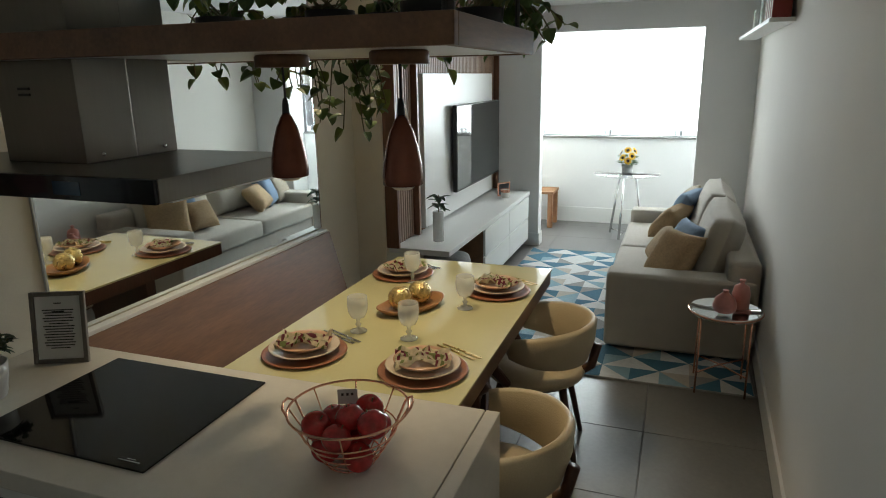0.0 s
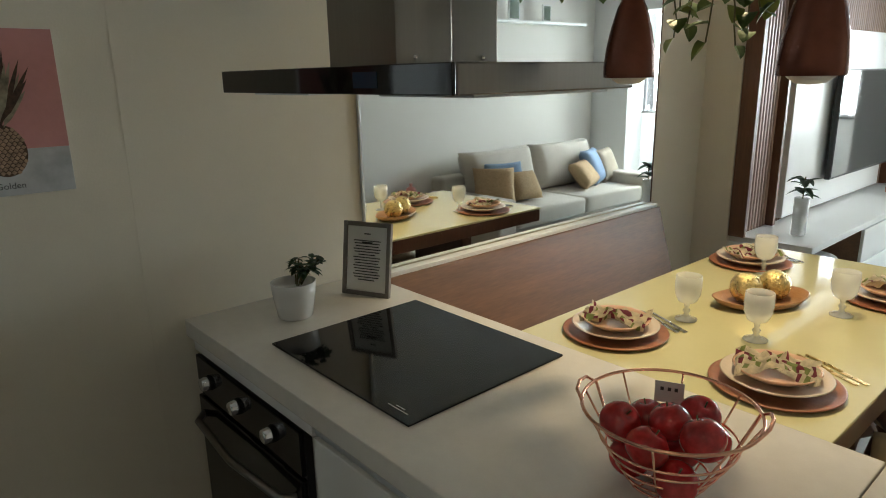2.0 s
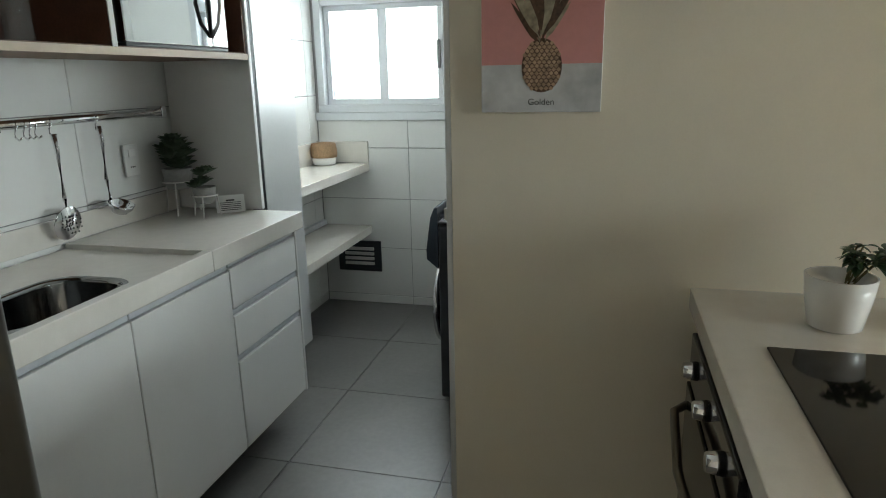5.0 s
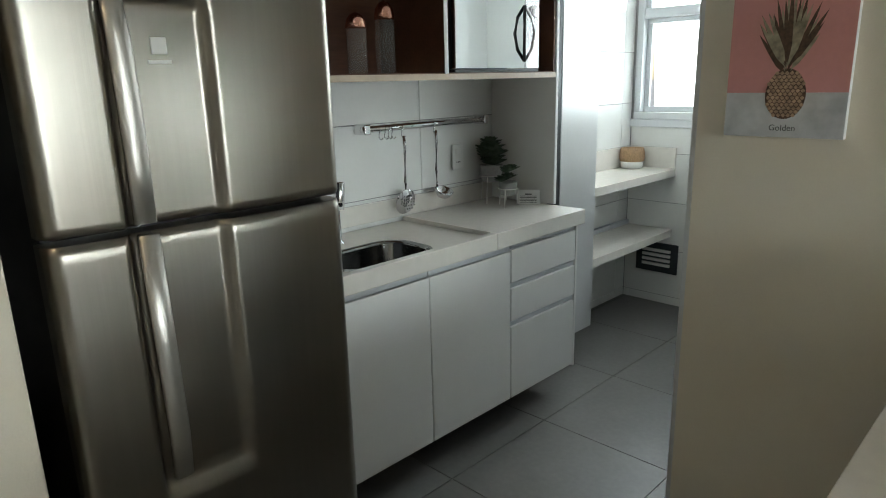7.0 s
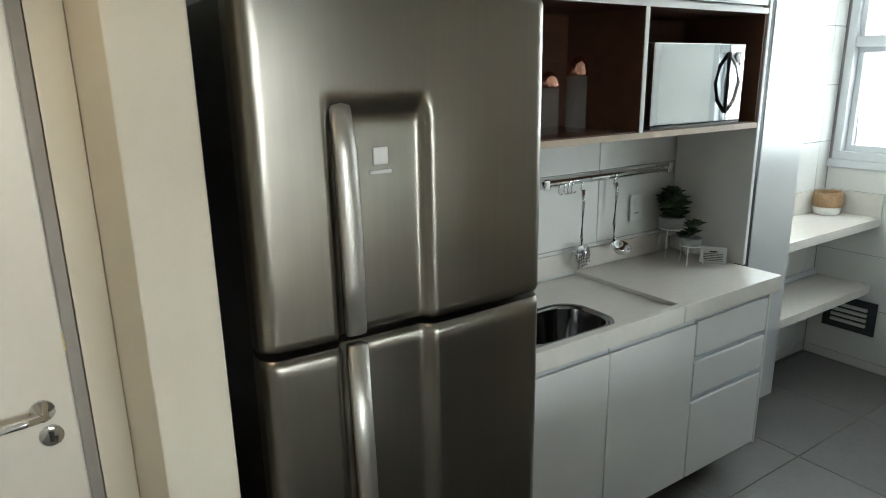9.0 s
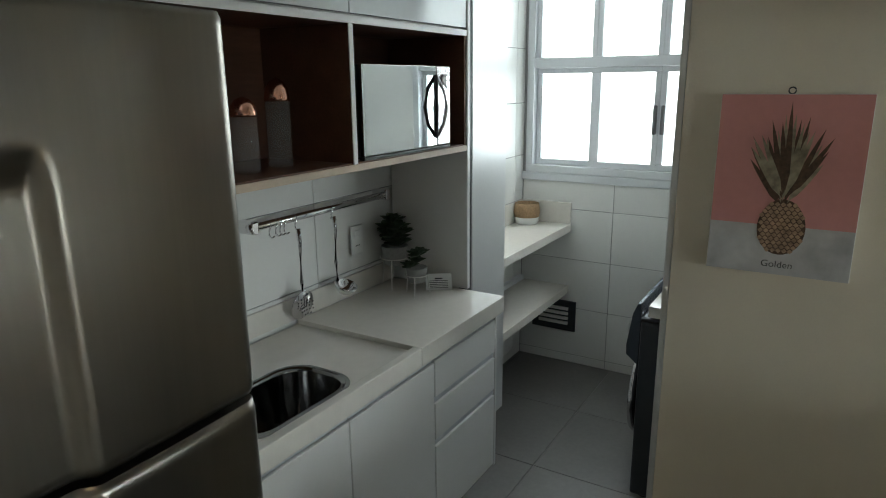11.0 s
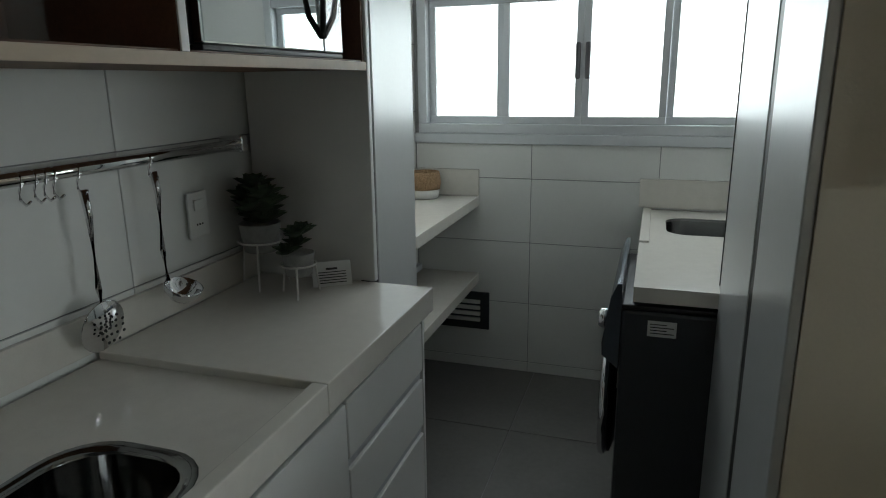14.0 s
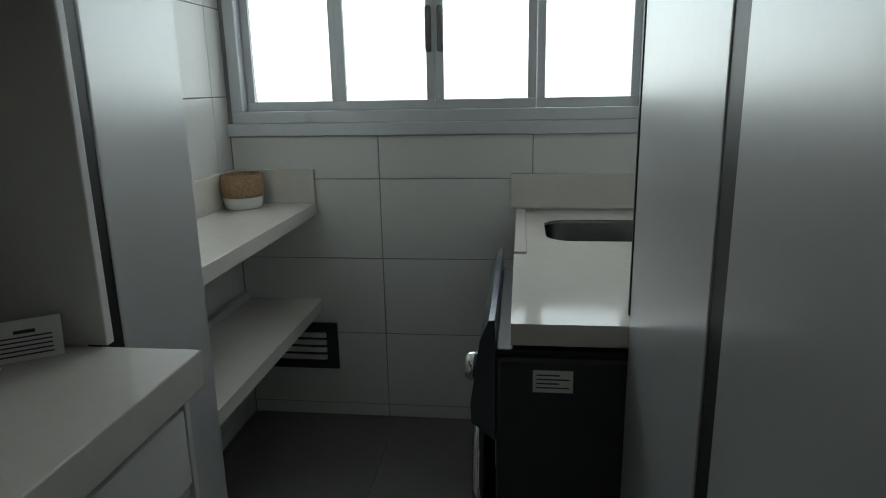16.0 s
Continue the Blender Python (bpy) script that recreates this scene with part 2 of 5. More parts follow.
def tube(pts, r, n=8, bm=None, r2=None, closed=False):
    """A round bar along points, tapering from r to r2."""
    bm2 = bm if bm is not None else bmesh.new()
    pts = [Vector(p) for p in pts]
    r2 = r if r2 is None else r2
    rings = []
    k = len(pts)
    for i, p in enumerate(pts):
        a = pts[(i - 1) % k] if (closed or i) else p
        b = pts[(i + 1) % k] if (closed or i < k - 1) else p
        q = (b - a).to_track_quat("Z", "Y")
        rad = r + (r2 - r) * i / max(1, k - 1)
        rings.append([bm2.verts.new(p + q @ Vector((rad * math.cos(t), rad * math.sin(t), 0))) for t in [2 * math.pi * j / n for j in range(n)]])
    for i in range(k if closed else k - 1):
        a, b = rings[i], rings[(i + 1) % k]
        for j in range(n):
            bm2.faces.new((a[j], a[(j + 1) % n], b[(j + 1) % n], b[j]))
    if not closed:
        bm2.faces.new(rings[0][::-1])
        bm2.faces.new(rings[-1])
    return bm2


def ring(c, r, rad, n=40, bm=None, axis="z", ry=None):
    ry = r if ry is None else ry
    pts = []
    for i in range(n):
        a = 2 * math.pi * i / n
        u, v = r * math.cos(a), ry * math.sin(a)
        pts.append((c[0] + u, c[1] + v, c[2]) if axis == "z" else (c[0] + u, c[1], c[2] + v) if axis == "y" else (c[0], c[1] + u, c[2] + v))
    return tube(pts, rad, 8, bm, closed=True)


def prism(outline, z0, z1, bm=None, m=None):
    """An outline in x and y, drawn up from z0 to z1."""
    bm2 = bmesh.new()
    a = [bm2.verts.new((x, y, z0)) for x, y in outline]
    b = [bm2.verts.new((x, y, z1)) for x, y in outline]
    bm2.faces.new(a[::-1])
    bm2.faces.new(b)
    for i in range(len(a)):
        j = (i + 1) % len(a)
        bm2.faces.new((a[i], a[j], b[j], b[i]))
    if m is not None:
        bmesh.ops.transform(bm2, matrix=m, verts=bm2.verts)
    return bm2 if bm is None else joined(bm, bm2)


def leaf(bm, base, direction, length, width, droop=0.25, up=(0, 0, 1), fold=0.15, pts=5):
    """A heart-shaped leaf blade, folded along its rib."""
    d = Vector(direction).normalized()
    s = d.cross(Vector(up))
    s = s.normalized() if s.length > 1e-3 else Vector((1, 0, 0))
    n = s.cross(d)
    base = Vector(base)
    rib, lft, rgt = [], [], []
    for i in range(pts + 1):
        t = i / pts
        w = width * (math.sin(math.pi * t ** 0.55) ** 0.6 if 0 < t < 1 else 0)
        p = base + d * (length * t) - n * (droop * length * t * t)
        rib.append(bm.verts.new(p))
        if 0 < i < pts:
            lft.append(bm.verts.new(p - s * w * 0.5 + n * fold * w))
            rgt.append(bm.verts.new(p + s * w * 0.5 + n * fold * w))
    for side in (lft, rgt):
        bm.faces.new((rib[0], rib[1], side[0]))
        for i in range(len(side) - 1):
            bm.faces.new((rib[i + 1], rib[i + 2], side[i + 1], side[i]))
        bm.faces.new((rib[-2], rib[-1], side[-1]))


def text_mesh(body, size, material, name, parent, m, label=""):
    cu = bpy.data.curves.new(name, "FONT")
    cu.body, cu.size, cu.extrude, cu.align_x = body, size, 0.0003, "CENTER"
    tmp = new("tmp_text", cu)
    bpy.context.view_layer.update()
    me = bpy.data.meshes.new_from_object(tmp.evaluated_get(bpy.context.evaluated_depsgraph_get()))
    bpy.data.objects.remove(tmp)
    me.materials.clear()
    me.materials.append(material)
    ob = new(name, me)
    ob.parent, ob.matrix_basis = parent, m
    return ob


# ---- structure ----
def wall(name, lo, hi, material=PAINT, label="painted plaster wall", bev=0.0):
    return solo(name, box(lo, hi, bev), material, label, "wall", kind="structure")


H = 2.5
NY = 7.05


def east(y):
    """The long wall runs slightly out of square."""
    return 0.285 + 0.03 * (y - 3.5)


solo("wall_east", prism([(east(-0.75), -0.75), (east(-0.75) + 0.15, -0.75), (east(NY) + 0.15, NY), (east(NY), NY)], 0, H), PAINT, "plain pale grey painted plaster wall", "wall", kind="structure")
wall("wall_west", (-2.57, 1.0, 0), (-2.42, 4.275, H), PAINT_B, "pale painted wall behind cooktop and mirror")
wall("wall_west_end", (-2.57, 0.48, 0), (-2.421, 1.0, H), PAINT_B, "pale painted wall carrying the pineapple picture")
wall("wall_tv", (-2.57, 4.275, 0), (-2.196, NY + 0.15, H), PAINT_B, "pale painted wall behind the television panel")
wall("wall_north", (-2.196, NY, 0), (-1.65, NY + 0.15, H), PAINT_W, "white wall beside the balcony opening")
wall("wall_north_side", (-0.095, NY, 0), (0.55, NY + 0.15, H), PAINT_W, "white wall beside the balcony opening")
wall("wall_north_lintel", (-1.65, NY, 2.245), (-0.095, NY + 0.15, H), PAINT_W, "white lintel over the balcony opening")
wall("wall_door", (0.12, -0.70, 0), (0.165, -0.56, H), PAINT_B, "painted wall beside the door")
wall("wall_door_side", (-0.663, -0.70, 0), (-0.592, -0.56, H), PAINT_B, "painted wall beside the door frame")
wall("wall_door_lintel", (-0.59, -0.70, 2.12), (0.12, -0.56, H), PAINT_B, "painted wall above the door")
wall("wall_pier", (-0.79, -1.02, 0), (-0.665, -0.06, H), PAINT_B, "narrow painted pier between door and refrigerator", 0.004)
wall("wall_south", (-4.665, -1.02, 0), (-0.79, -0.875, H), GROUT, "kitchen wall with white ceramic tiles")
wall("wall_window_low", (-4.665, -0.875, 0), (-4.52, 1.15, 1.19), GROUT, "tiled wall below the laundry window")
wall("wall_window_side", (-4.665, -0.875, 1.19), (-4.52, -0.85, H), GROUT, "tiled wall beside the laundry window")
wall("wall_window_end", (-4.665, 0.98, 1.19), (-4.52, 1.15, H), PAINT_W, "white wall beside the laundry window")
wall("wall_window_top", (-4.665, -0.83, 2.36), (-4.52, 0.98, H), PAINT_W, "white wall above the laundry window")
wall("wall_laundry", (-4.665, 1.15, 0), (-2.57, 1.3, H), PAINT_W, "white laundry wall")
BY = 8.42
wall("balcony_parapet", (-2.9, BY, 0), (0.70, BY + 0.15, 1.065), PAINT_W, "white painted balcony parapet")
wall("balcony_wall_east", (0.55, NY + 0.15, 0), (0.70, BY, H), PAINT_W, "white balcony side wall")
wall("balcony_wall_west", (-2.9, NY + 0.15, 0), (-2.75, BY, H), PAINT_W, "white balcony side wall")
wall("balcony_lintel", (-2.9, BY, 2.36), (0.70, BY + 0.15, H), PAINT_W, "white balcony lintel")
solo("ceiling", box((-4.7, -1.05, H), (0.75, BY + 0.2, H + 0.12)), CEIL, "white plaster ceiling", "ceiling", kind="structure")
solo("ground", box((-1500, -1500, -9.2), (1500, 1500, -9)), GROUND, "distant ground below the building", "ground", kind="structure")
floor = solo("floor", box((-4.7, -1.05, -0.12), (0.75, BY + 0.2, -0.006)), GROUT, "grey matt porcelain floor tiles with thin joints", "floor", kind="structure")


def board(name, lo, hi, label="white skirting board"):
    return solo(name, box(lo, hi, 0.004), LAMI, label, "baseboard", kind="structure")


solo("baseboard", prism([(east(-0.54) - 0.015, -0.54), (east(-0.54), -0.54), (east(NY), NY), (east(NY) - 0.015, NY)], 0, 0.14), LAMI, "white skirting board", "baseboard", kind="structure")
board("baseboard", (-0.095, NY - 0.015, 0), (0.37, NY, 0.14))
board("baseboard", (-1.80, NY - 0.015, 0), (-1.65, NY, 0.14))
board("baseboard", (-1.65, NY - 0.015, 0), (-1.635, NY + 0.15, 0.14))
board("baseboard", (-2.7, BY - 0.017, 0), (0.53, BY, 0.19))
solo("window_sill", box((-2.75, BY - 0.03, 1.065), (0.55, BY + 0.17, 1.09), 0.004), GRANITE, "speckled grey granite balcony sill", "sill", kind="structure")


def sliding_window(name, label, o, u, width, z0, z1, leaves, top=None):
    """A sliding window along direction u from corner o, with frame, leaves, panes and handles."""
    w = thing(name, label, "window", kind="structure")
    u = Vector(u)
    ang = math.degrees(math.atan2(u.y, u.x))
    w.matrix_basis = pose(*o, 0, 0, ang)
    f = 0.045
    for lo, hi in (((0, -.05, z0), (width, .05, z0 + f)), ((0, -.05, z1 - f), (width, .05, z1)), ((0, -.05, z0 + f), (f, .05, z1 - f)), ((width - f, -.05, z0 + f), (width, .05, z1 - f))):
        part("frame_bar", box(lo, hi, 0.004), ALU, w)
    zt = z1 - f
    if top:
        part("transom", box((f, -.045, top - .03), (width - f, .045, top + .03), 0.004), ALU, w)
        zt = top - .03
        n = leaves
        for i in range(n):
            a, b = f + (width - 2 * f) * i / n, f + (width - 2 * f) * (i + 1) / n
            sash = part("top_sash", box((a, -.02, top + .03), (a + .03, .02, z1 - f), 0.003), ALU, w)
            part("sash_bar", box((b - .03, -.02, top + .03), (b, .02, z1 - f), 0.003), ALU, sash)
            p = part("pane", box((a + .03, -.004, top + .03), (b - .03, .004, z1 - f)), GLASS, sash)
            p.visible_shadow = False
    for i in range(leaves):
        a, b = f + (width - 2 * f) * i / leaves, f + (width - 2 * f) * (i + 1) / leaves
        dy = 0.014 if i in (0, leaves - 1) else -0.014
        leafp = part("sash", box((a, dy - .012, z0 + f), (b, dy + .012, z0 + f + .035), 0.003), ALU, w)
        part("sash_bar", box((a, dy - .012, zt - .03), (b, dy + .012, zt), 0.003), ALU, leafp)
        part("sash_bar", box((a, dy - .012, z0 + f + .035), (a + .032, dy + .012, zt - .03), 0.003), ALU, leafp)
        part("sash_bar", box((b - .032, dy - .012, z0 + f + .035), (b, dy + .012, zt - .03), 0.003), ALU, leafp)
        p = part("pane", box((a + .032, dy - .003, z0 + f + .035), (b - .032, dy + .003, zt - .03)), GLASS, leafp)
        p.visible_shadow = False
        if leaves > 1 and i in (leaves // 2 - 1, leaves // 2):
            x = b - .022 if i == leaves // 2 - 1 else a + .022
            s = -1 if u.y > 0 else 1
            zc = (z0 + zt) / 2 + .02
            part("handle", box((x - .011, s * .03 - .012, zc - .08), (x + .011, s * .03 + .012, zc + .08), 0.006), HANDLEG, leafp)
    return w


sliding_window("window_1", "grey aluminium sliding laundry window with top lights", (-4.56, -0.85, 0), (0, 1, 0), 1.57, 1.213, 2.36, 4, 1.86)
solo("window_surround", box((-4.525, -0.93, 1.165), (-4.50, 0.98, 1.213), 0.004), ALU, "aluminium trim below the laundry window", "trim", kind="structure")
wall("wall_window_fill", (-4.665, 0.72, 1.19), (-4.52, 0.98, 2.36), PAINT_W, "white wall beside the laundry window")
bw = thing("window_2", "frameless glass balcony screen on a granite sill", "window", (0, BY + 0.08, 0), kind="structure")
part("track", box((-2.75, -0.03, 1.091), (0.55, 0.03, 1.105), 0.003), ALU, bw)
part("track", box((-2.75, -0.03, 2.335), (0.55, 0.03, 2.359), 0.003), ALU, bw)
for k in range(4):
    a = -2.74 + k * 0.8225
    gp = part("pane", box((a, -0.005, 1.106), (a + 0.82, 0.005, 2.334)), GLASS, bw)
    gp.visible_shadow = False
    for x in (a + 0.03, a + 0.79):
        part("clip", box((x - 0.018, -0.022, 1.106), (x + 0.018, 0.022, 1.165), 0.005), ALU, gp, "small aluminium glass clip")

# entrance door
door = thing("door_1", "cream painted flush door with chrome lever, closed", "door", (-0.56, -0.60, 0), kind="structure")
part("door_leaf", box((0.0, -0.02, 0.01), (0.68, 0.02, 2.08), 0.004), DOORP, door)
part("door_frame", box((-0.03, -0.08, 0), (-0.002, 0.035, 2.12), 0.003), FRAMEP, door, "dark grey painted door jamb")
part("door_frame", box((-0.03, -0.08, 2.084), (0.68, 0.035, 2.12), 0.003), FRAMEP, door)
hd = part("door_handle", lathe([(0.026, 0), (0.026, 0.008), (0.012, 0.012), (0.010, 0.045)], 24, m=pose(0.065, 0.02, 0.987, -90)), CHROME, door, "chrome lever handle", True)
part("lever", tube([(0.065, 0.06, 0.987), (0.10, 0.066, 0.985), (0.19, 0.062, 0.977)], 0.010, 10), CHROME, hd, "", True)
lk = part("lock_rose", lathe([(0.026, 0), (0.026, 0.008), (0.022, 0.010)], 24, m=pose(0.056, 0.02, 0.922, -90)), CHROME, door, "round chrome lock rose", True)
part("keyhole", box((0.051, 0.029, 0.909), (0.061, 0.033, 0.935), 0.003), BLACK, lk)
part("hinge_plate", box((-0.003, -0.01, 1.12), (0.001, 0.022, 1.16), 0.001), GOLD, door)

# ---- peninsula and dining ----
PZ = 0.88
pen = thing("peninsula_cabinet", "white laminate peninsula cabinet with recessed grip doors", "cabinet", (-1.70, 1.12, 0))
part("body", box((0.0, 0.02, 0.10), (0.95, 0.62, 0.815), 0.002), LAMI, pen)
for a, b in ((0.0, 0.48), (0.484, 0.95)):
    d = part("cabinet_door", box((a + .003, 0.0, 0.11), (b - .003, 0.018, 0.775), 0.003), LAMI, pen)
    part("grip_profile", box((a + .003, 0.004, 0.782), (b - .003, 0.016, 0.808), 0.004), ALU, d, "recessed aluminium grip")
part("kickboard", box((0.0, 0.06, 0), (0.95, 0.62, 0.10)), LAMI, pen)
ovc = thing("oven_cabinet", "white cabinet housing the built-in oven", "cabinet", (-2.415, 1.12, 0))
part("body", box((0, 0.03, 0.0), (0.71, 0.62, 0.815), 0.002), LAMI, ovc)
part("filler", box((0, 0.0, 0.775), (0.712, 0.028, 0.815), 0.002), LAMI, ovc)
part("kickboard", box((0.0, 0.02, 0), (0.712, 0.029, 0.12)), LAMI, ovc)
ov = thing("oven", "black glass built-in oven with three steel knobs", "oven", (-2.395, 1.115, 0.168))
part("body", box((0.003, 0.012, 0.0), (0.64, 0.034, 0.60), 0.003), BLACK, ov)
part("control_panel", box((0.0, -0.004, 0.475), (0.645, 0.011, 0.60), 0.004), BLKGLASS, ov)
od = part("oven_door", box((0.0, -0.008, 0.01), (0.645, 0.011, 0.465), 0.004), BLKGLASS, ov, "dark glass oven door")
part("door_handle", tube([(0.03, -0.008, 0.41), (0.06, -0.04, 0.405), (0.32, -0.055, 0.395), (0.585, -0.04, 0.405), (0.615, -0.008, 0.41)], 0.011, 10), STEEL, od, "brushed steel bar handle", True)
for x in (0.10, 0.30, 0.50):
    k = part("knob", lathe([(0.024, 0), (0.022, 0.012), (0.019, 0.028), (0.016, 0.03)], 24, m=pose(x, -0.004, 0.538, 90)), CHROME, ov, "round steel knob", True)
wt = thing("worktop", "white quartz peninsula worktop with waterfall end", "worktop", (0, 0, 0))
part("slab", box((-2.419, 1.10, 0.825), (-0.725, 1.775, PZ), 0.003), QUARTZ, wt)
part("waterfall_end", box((-0.722, 1.10, 0.0), (-0.68, 1.775, PZ), 0.003), QUARTZ, wt)
part("back_panel", box((-2.419, 1.745, 0.0), (-0.725, 1.772, 0.82), 0.003), QUARTZ, wt)
ck = thing("cooktop", "black glass induction cooktop set in the worktop", "cooktop", (-2.04, 1.20, PZ))
part("glass", box((0, 0, 0.001), (0.605, 0.516, 0.007), 0.002), BLKGLASS, ck)
part("touch_panel", box((0.50, 0.025, 0.0071), (0.57, 0.028, 0.0076)), ALU, ck)
part("touch_panel", box((0.52, 0.034, 0.0071), (0.55, 0.036, 0.0076)), ALU, ck)

# hood
hood = thing("range_hood", "stainless steel island range hood with black glass front", "hood", (-2.20, 1.205, 1.56))
part("canopy", box((0.0, 0.012, 0.0), (0.91, 0.54, 0.055), 0.003), STEELH, hood)
part("glass_front", box((0.0, 0.0, 0.0), (0.91, 0.010, 0.055), 0.002), BLKGLASS, hood, "black glass front strip")
part("display", box((0.62, -0.0015, 0.012), (0.70, 0.001, 0.043)), mat("hood_display", (0.01, 0.03, 0.06), 0.1, bump=0), hood)
ch = part("chimney", box((0.26, 0.175, 0.055), (0.535, 0.345, 0.94), 0.002), STEELH, hood)
part("chimney_sleeve", box((0.264, 0.349, 0.055), (0.531, 0.505, 0.94), 0.002), STEELH, ch)
for y in (0.23, 0.45):
    part("screw", lathe([(0.006, 0), (0.006, 0.004), (0.003, 0.006)], 12, m=pose(0.533, y, 0.075, 0, 90)), CHROME, ch, "", True)
for z in (0.225, 0.24):
    part("vent_slot", box((0.34, 0.171, z), (0.38, 0.176, z + 0.007), 0.001), BLACK, ch)
for x in (0.2, 0.76):
    part("filter", box((x - 0.14, 0.06, -0.006), (x + 0.14, 0.46, 0.0), 0.002), ALU, hood)

# hanging shelf with vines
sh = thing("hanging_shelf", "dark walnut shelf hung above the peninsula", "shelf", (0, 0, 0.0285))
part("front_board", box((-2.418, 1.25, 1.842), (-0.63, 1.275, 1.90), 0.002), WALNUT, sh)
part("side_board", box((-0.655, 1.276, 1.842), (-0.63, 1.90, 1.90), 0.002), WALNUT, sh)
part("back_board", box((-2.418, 1.895, 1.842), (-0.657, 1.92, 1.90), 0.002), WALNUT, sh)
b = box((-2.418, 1.276, 1.845), (-1.96, 1.894, 1.865))
box((-1.57, 1.276, 1.845), (-0.656, 1.894, 1.865), bm=b)
box((-1.959, 1.276, 1.845), (-1.571, 1.38, 1.865), bm=b)
box((-1.959, 1.72, 1.845), (-1.571, 1.894, 1.865), bm=b)
part("bottom_board", b, LAMI, sh, "pale underside board")
for x, y in ((-0.665, 1.30), (-0.665, 1.86), (-2.3, 1.30)):
    part("hanger_rod", tube([(x, y, 1.9), (x, y, 2.4705)], 0.006, 8), BLACK, sh)


def pendant(loc):
    p = thing("pendant_lamp", "copper brown bullet pendant lamp on a black cord", "lamp", loc, group="pendants over the peninsula")
    part("canopy", lathe([(0.065, 0.262), (0.065, 0.286), (0.06, 0.2905)], 28), WALNUT, p, "round walnut ceiling plate", True)
    part("cord", tube([(0, 0, 0.155), (0.001, 0, 0.2), (0, 0, 0.262)], 0.003, 8), BLACK, p)
    part("socket", lathe([(0.009, 0.15), (0.008, 0.175), (0.005, 0.19)], 14), BLACK, p, "", True)
    part("shade", lathe([(0.044, 0.0), (0.0455, 0.002), (0.046, 0.02), (0.043, 0.05), (0.036, 0.085), (0.026, 0.12), (0.014, 0.145), (0.008, 0.155), (0.006, 0.153), (0.012, 0.14), (0.024, 0.116), (0.034, 0.083), (0.041, 0.05), (0.044, 0.02), (0.0435, 0.0)], 36, cap=False), mat("copper_brown_shade", (0.20, 0.065, 0.04), 0.25, 0.55, vary=0.15, scale=20, bump=0.02), p, "", True)
    part("bulb", lathe([(0.004, -0.012), (0.02, -0.010), (0.032, -0.001), (0.036, 0.012), (0.03, 0.03), (0.012, 0.06)], 24), mat("frosted_bulb", (0.85, 0.8, 0.72), 0.3, vary=0, bump=0), p, "", True)


pendant((-1.16, 1.525, 1.583))
pendant((-0.83, 1.47, 1.583))


def vine(loc, n, spread, drop, seed, steps, leafsize=0.044):
    r = random.Random(seed)
    v = thing("trailing_vine", "trailing pothos with heart-shaped leaves on the hanging shelf", "plant", loc, group="trailing vines")
    st, lf, ly = bmesh.new(), bmesh.new(), bmesh.new()
    for i in range(n):
        a = r.uniform(0.5, 2.64) if drop > 0.7 else r.uniform(0, 2 * math.pi)
        p = Vector((r.uniform(-.03, .03), r.uniform(-.03, .03), 0.09))
        d = Vector((math.cos(a), math.sin(a), 0.8)) * 0.04
        pts = [p.copy()]
        length = r.uniform(0.5, 1.0)
        for k in range(int(steps * (0.4 + 0.6 * length))):
            p = p + d
            d = d * 0.9 + Vector((math.cos(a) * spread * 0.02, math.sin(a) * spread * 0.02, -0.016 * drop)) + Vector((r.uniform(-.012, .012), r.uniform(-.012, .012), r.uniform(-.008, .008)))
            if d.length > 0.045:
                d.length = 0.045
            pts.append(p.copy())
            if k > 0:
                la = r.uniform(0, 2 * math.pi)
                leaf(lf if r.random() < 0.75 else ly, p, (math.cos(la), math.sin(la), r.uniform(-1.2, 0.1)), leafsize * r.uniform(0.75, 1.25), leafsize * r.uniform(0.85, 1.15), 0.3, (r.uniform(-.4, .4), r.uniform(-.4, .4), 1))
        tube(pts, 0.0022, 5, st)
    part("pot", lathe([(0.05, 0.0), (0.062, 0.05), (0.065, 0.09), (0.06, 0.09), (0.056, 0.07)], 20, m=pose(0, 0, 0.0)), BLACK, v, "dark plastic pot", True)
    part("stem", st, STEM, v)
    part("foliage", lf, LEAF, v)
    part("pale_foliage", ly, LEAFY, v)


for k, (x, y, n, s, dr, steps) in enumerate(((-0.76, 1.83, 14, 0.5, 1.0, 8), (-1.28, 1.84, 18, 0.25, 1.6, 12), (-1.56, 1.84, 11, 0.25, 1.5, 9), (-1.02, 1.84, 10, 0.3, 1.5, 8), (-0.82, 1.62, 12, 0.4, 0.3, 6), (-1.48, 1.72, 6, 0.3, 0.3, 6), (-1.12, 1.70, 8, 0.5, 0.2, 6))):
    vine((x, y, 1.8945), n, s, dr, 20 + k, steps)

# mirror, bench, table
mir = thing("wall_mirror", "large frameless wall mirror above the bench", "mirror", (-2.42, 1.79, 0))
part("glass", box((0.001, 0.0, 0.88), (0.006, 1.97, 2.36)), MIRROR, mir)
part("edge_trim", box((0.001, -0.012, 0.885), (0.012, -0.001, 2.36), 0.002), ALU, mir, "polished edge")
bn = thing("dining_bench", "built-in bench with tall walnut backrest", "bench", (-2.416, 1.78, 0))
m = pose(0.10, 0, 0.705, 0, -16, 0)
part("backrest", box((-0.012, 0.002, -0.34), (0.012, 1.965, 0.16), 0.004, m=m), WALNUT, bn)
part("ledge", box((0.004, 0.002, 0.855), (0.050, 1.97, 0.875), 0.003), LAMI, bn, "narrow pale ledge over the backrest")
part("seat", box((0.16, 0.002, 0.41), (0.62, 1.97, 0.46), 0.012), FABRIC, bn)
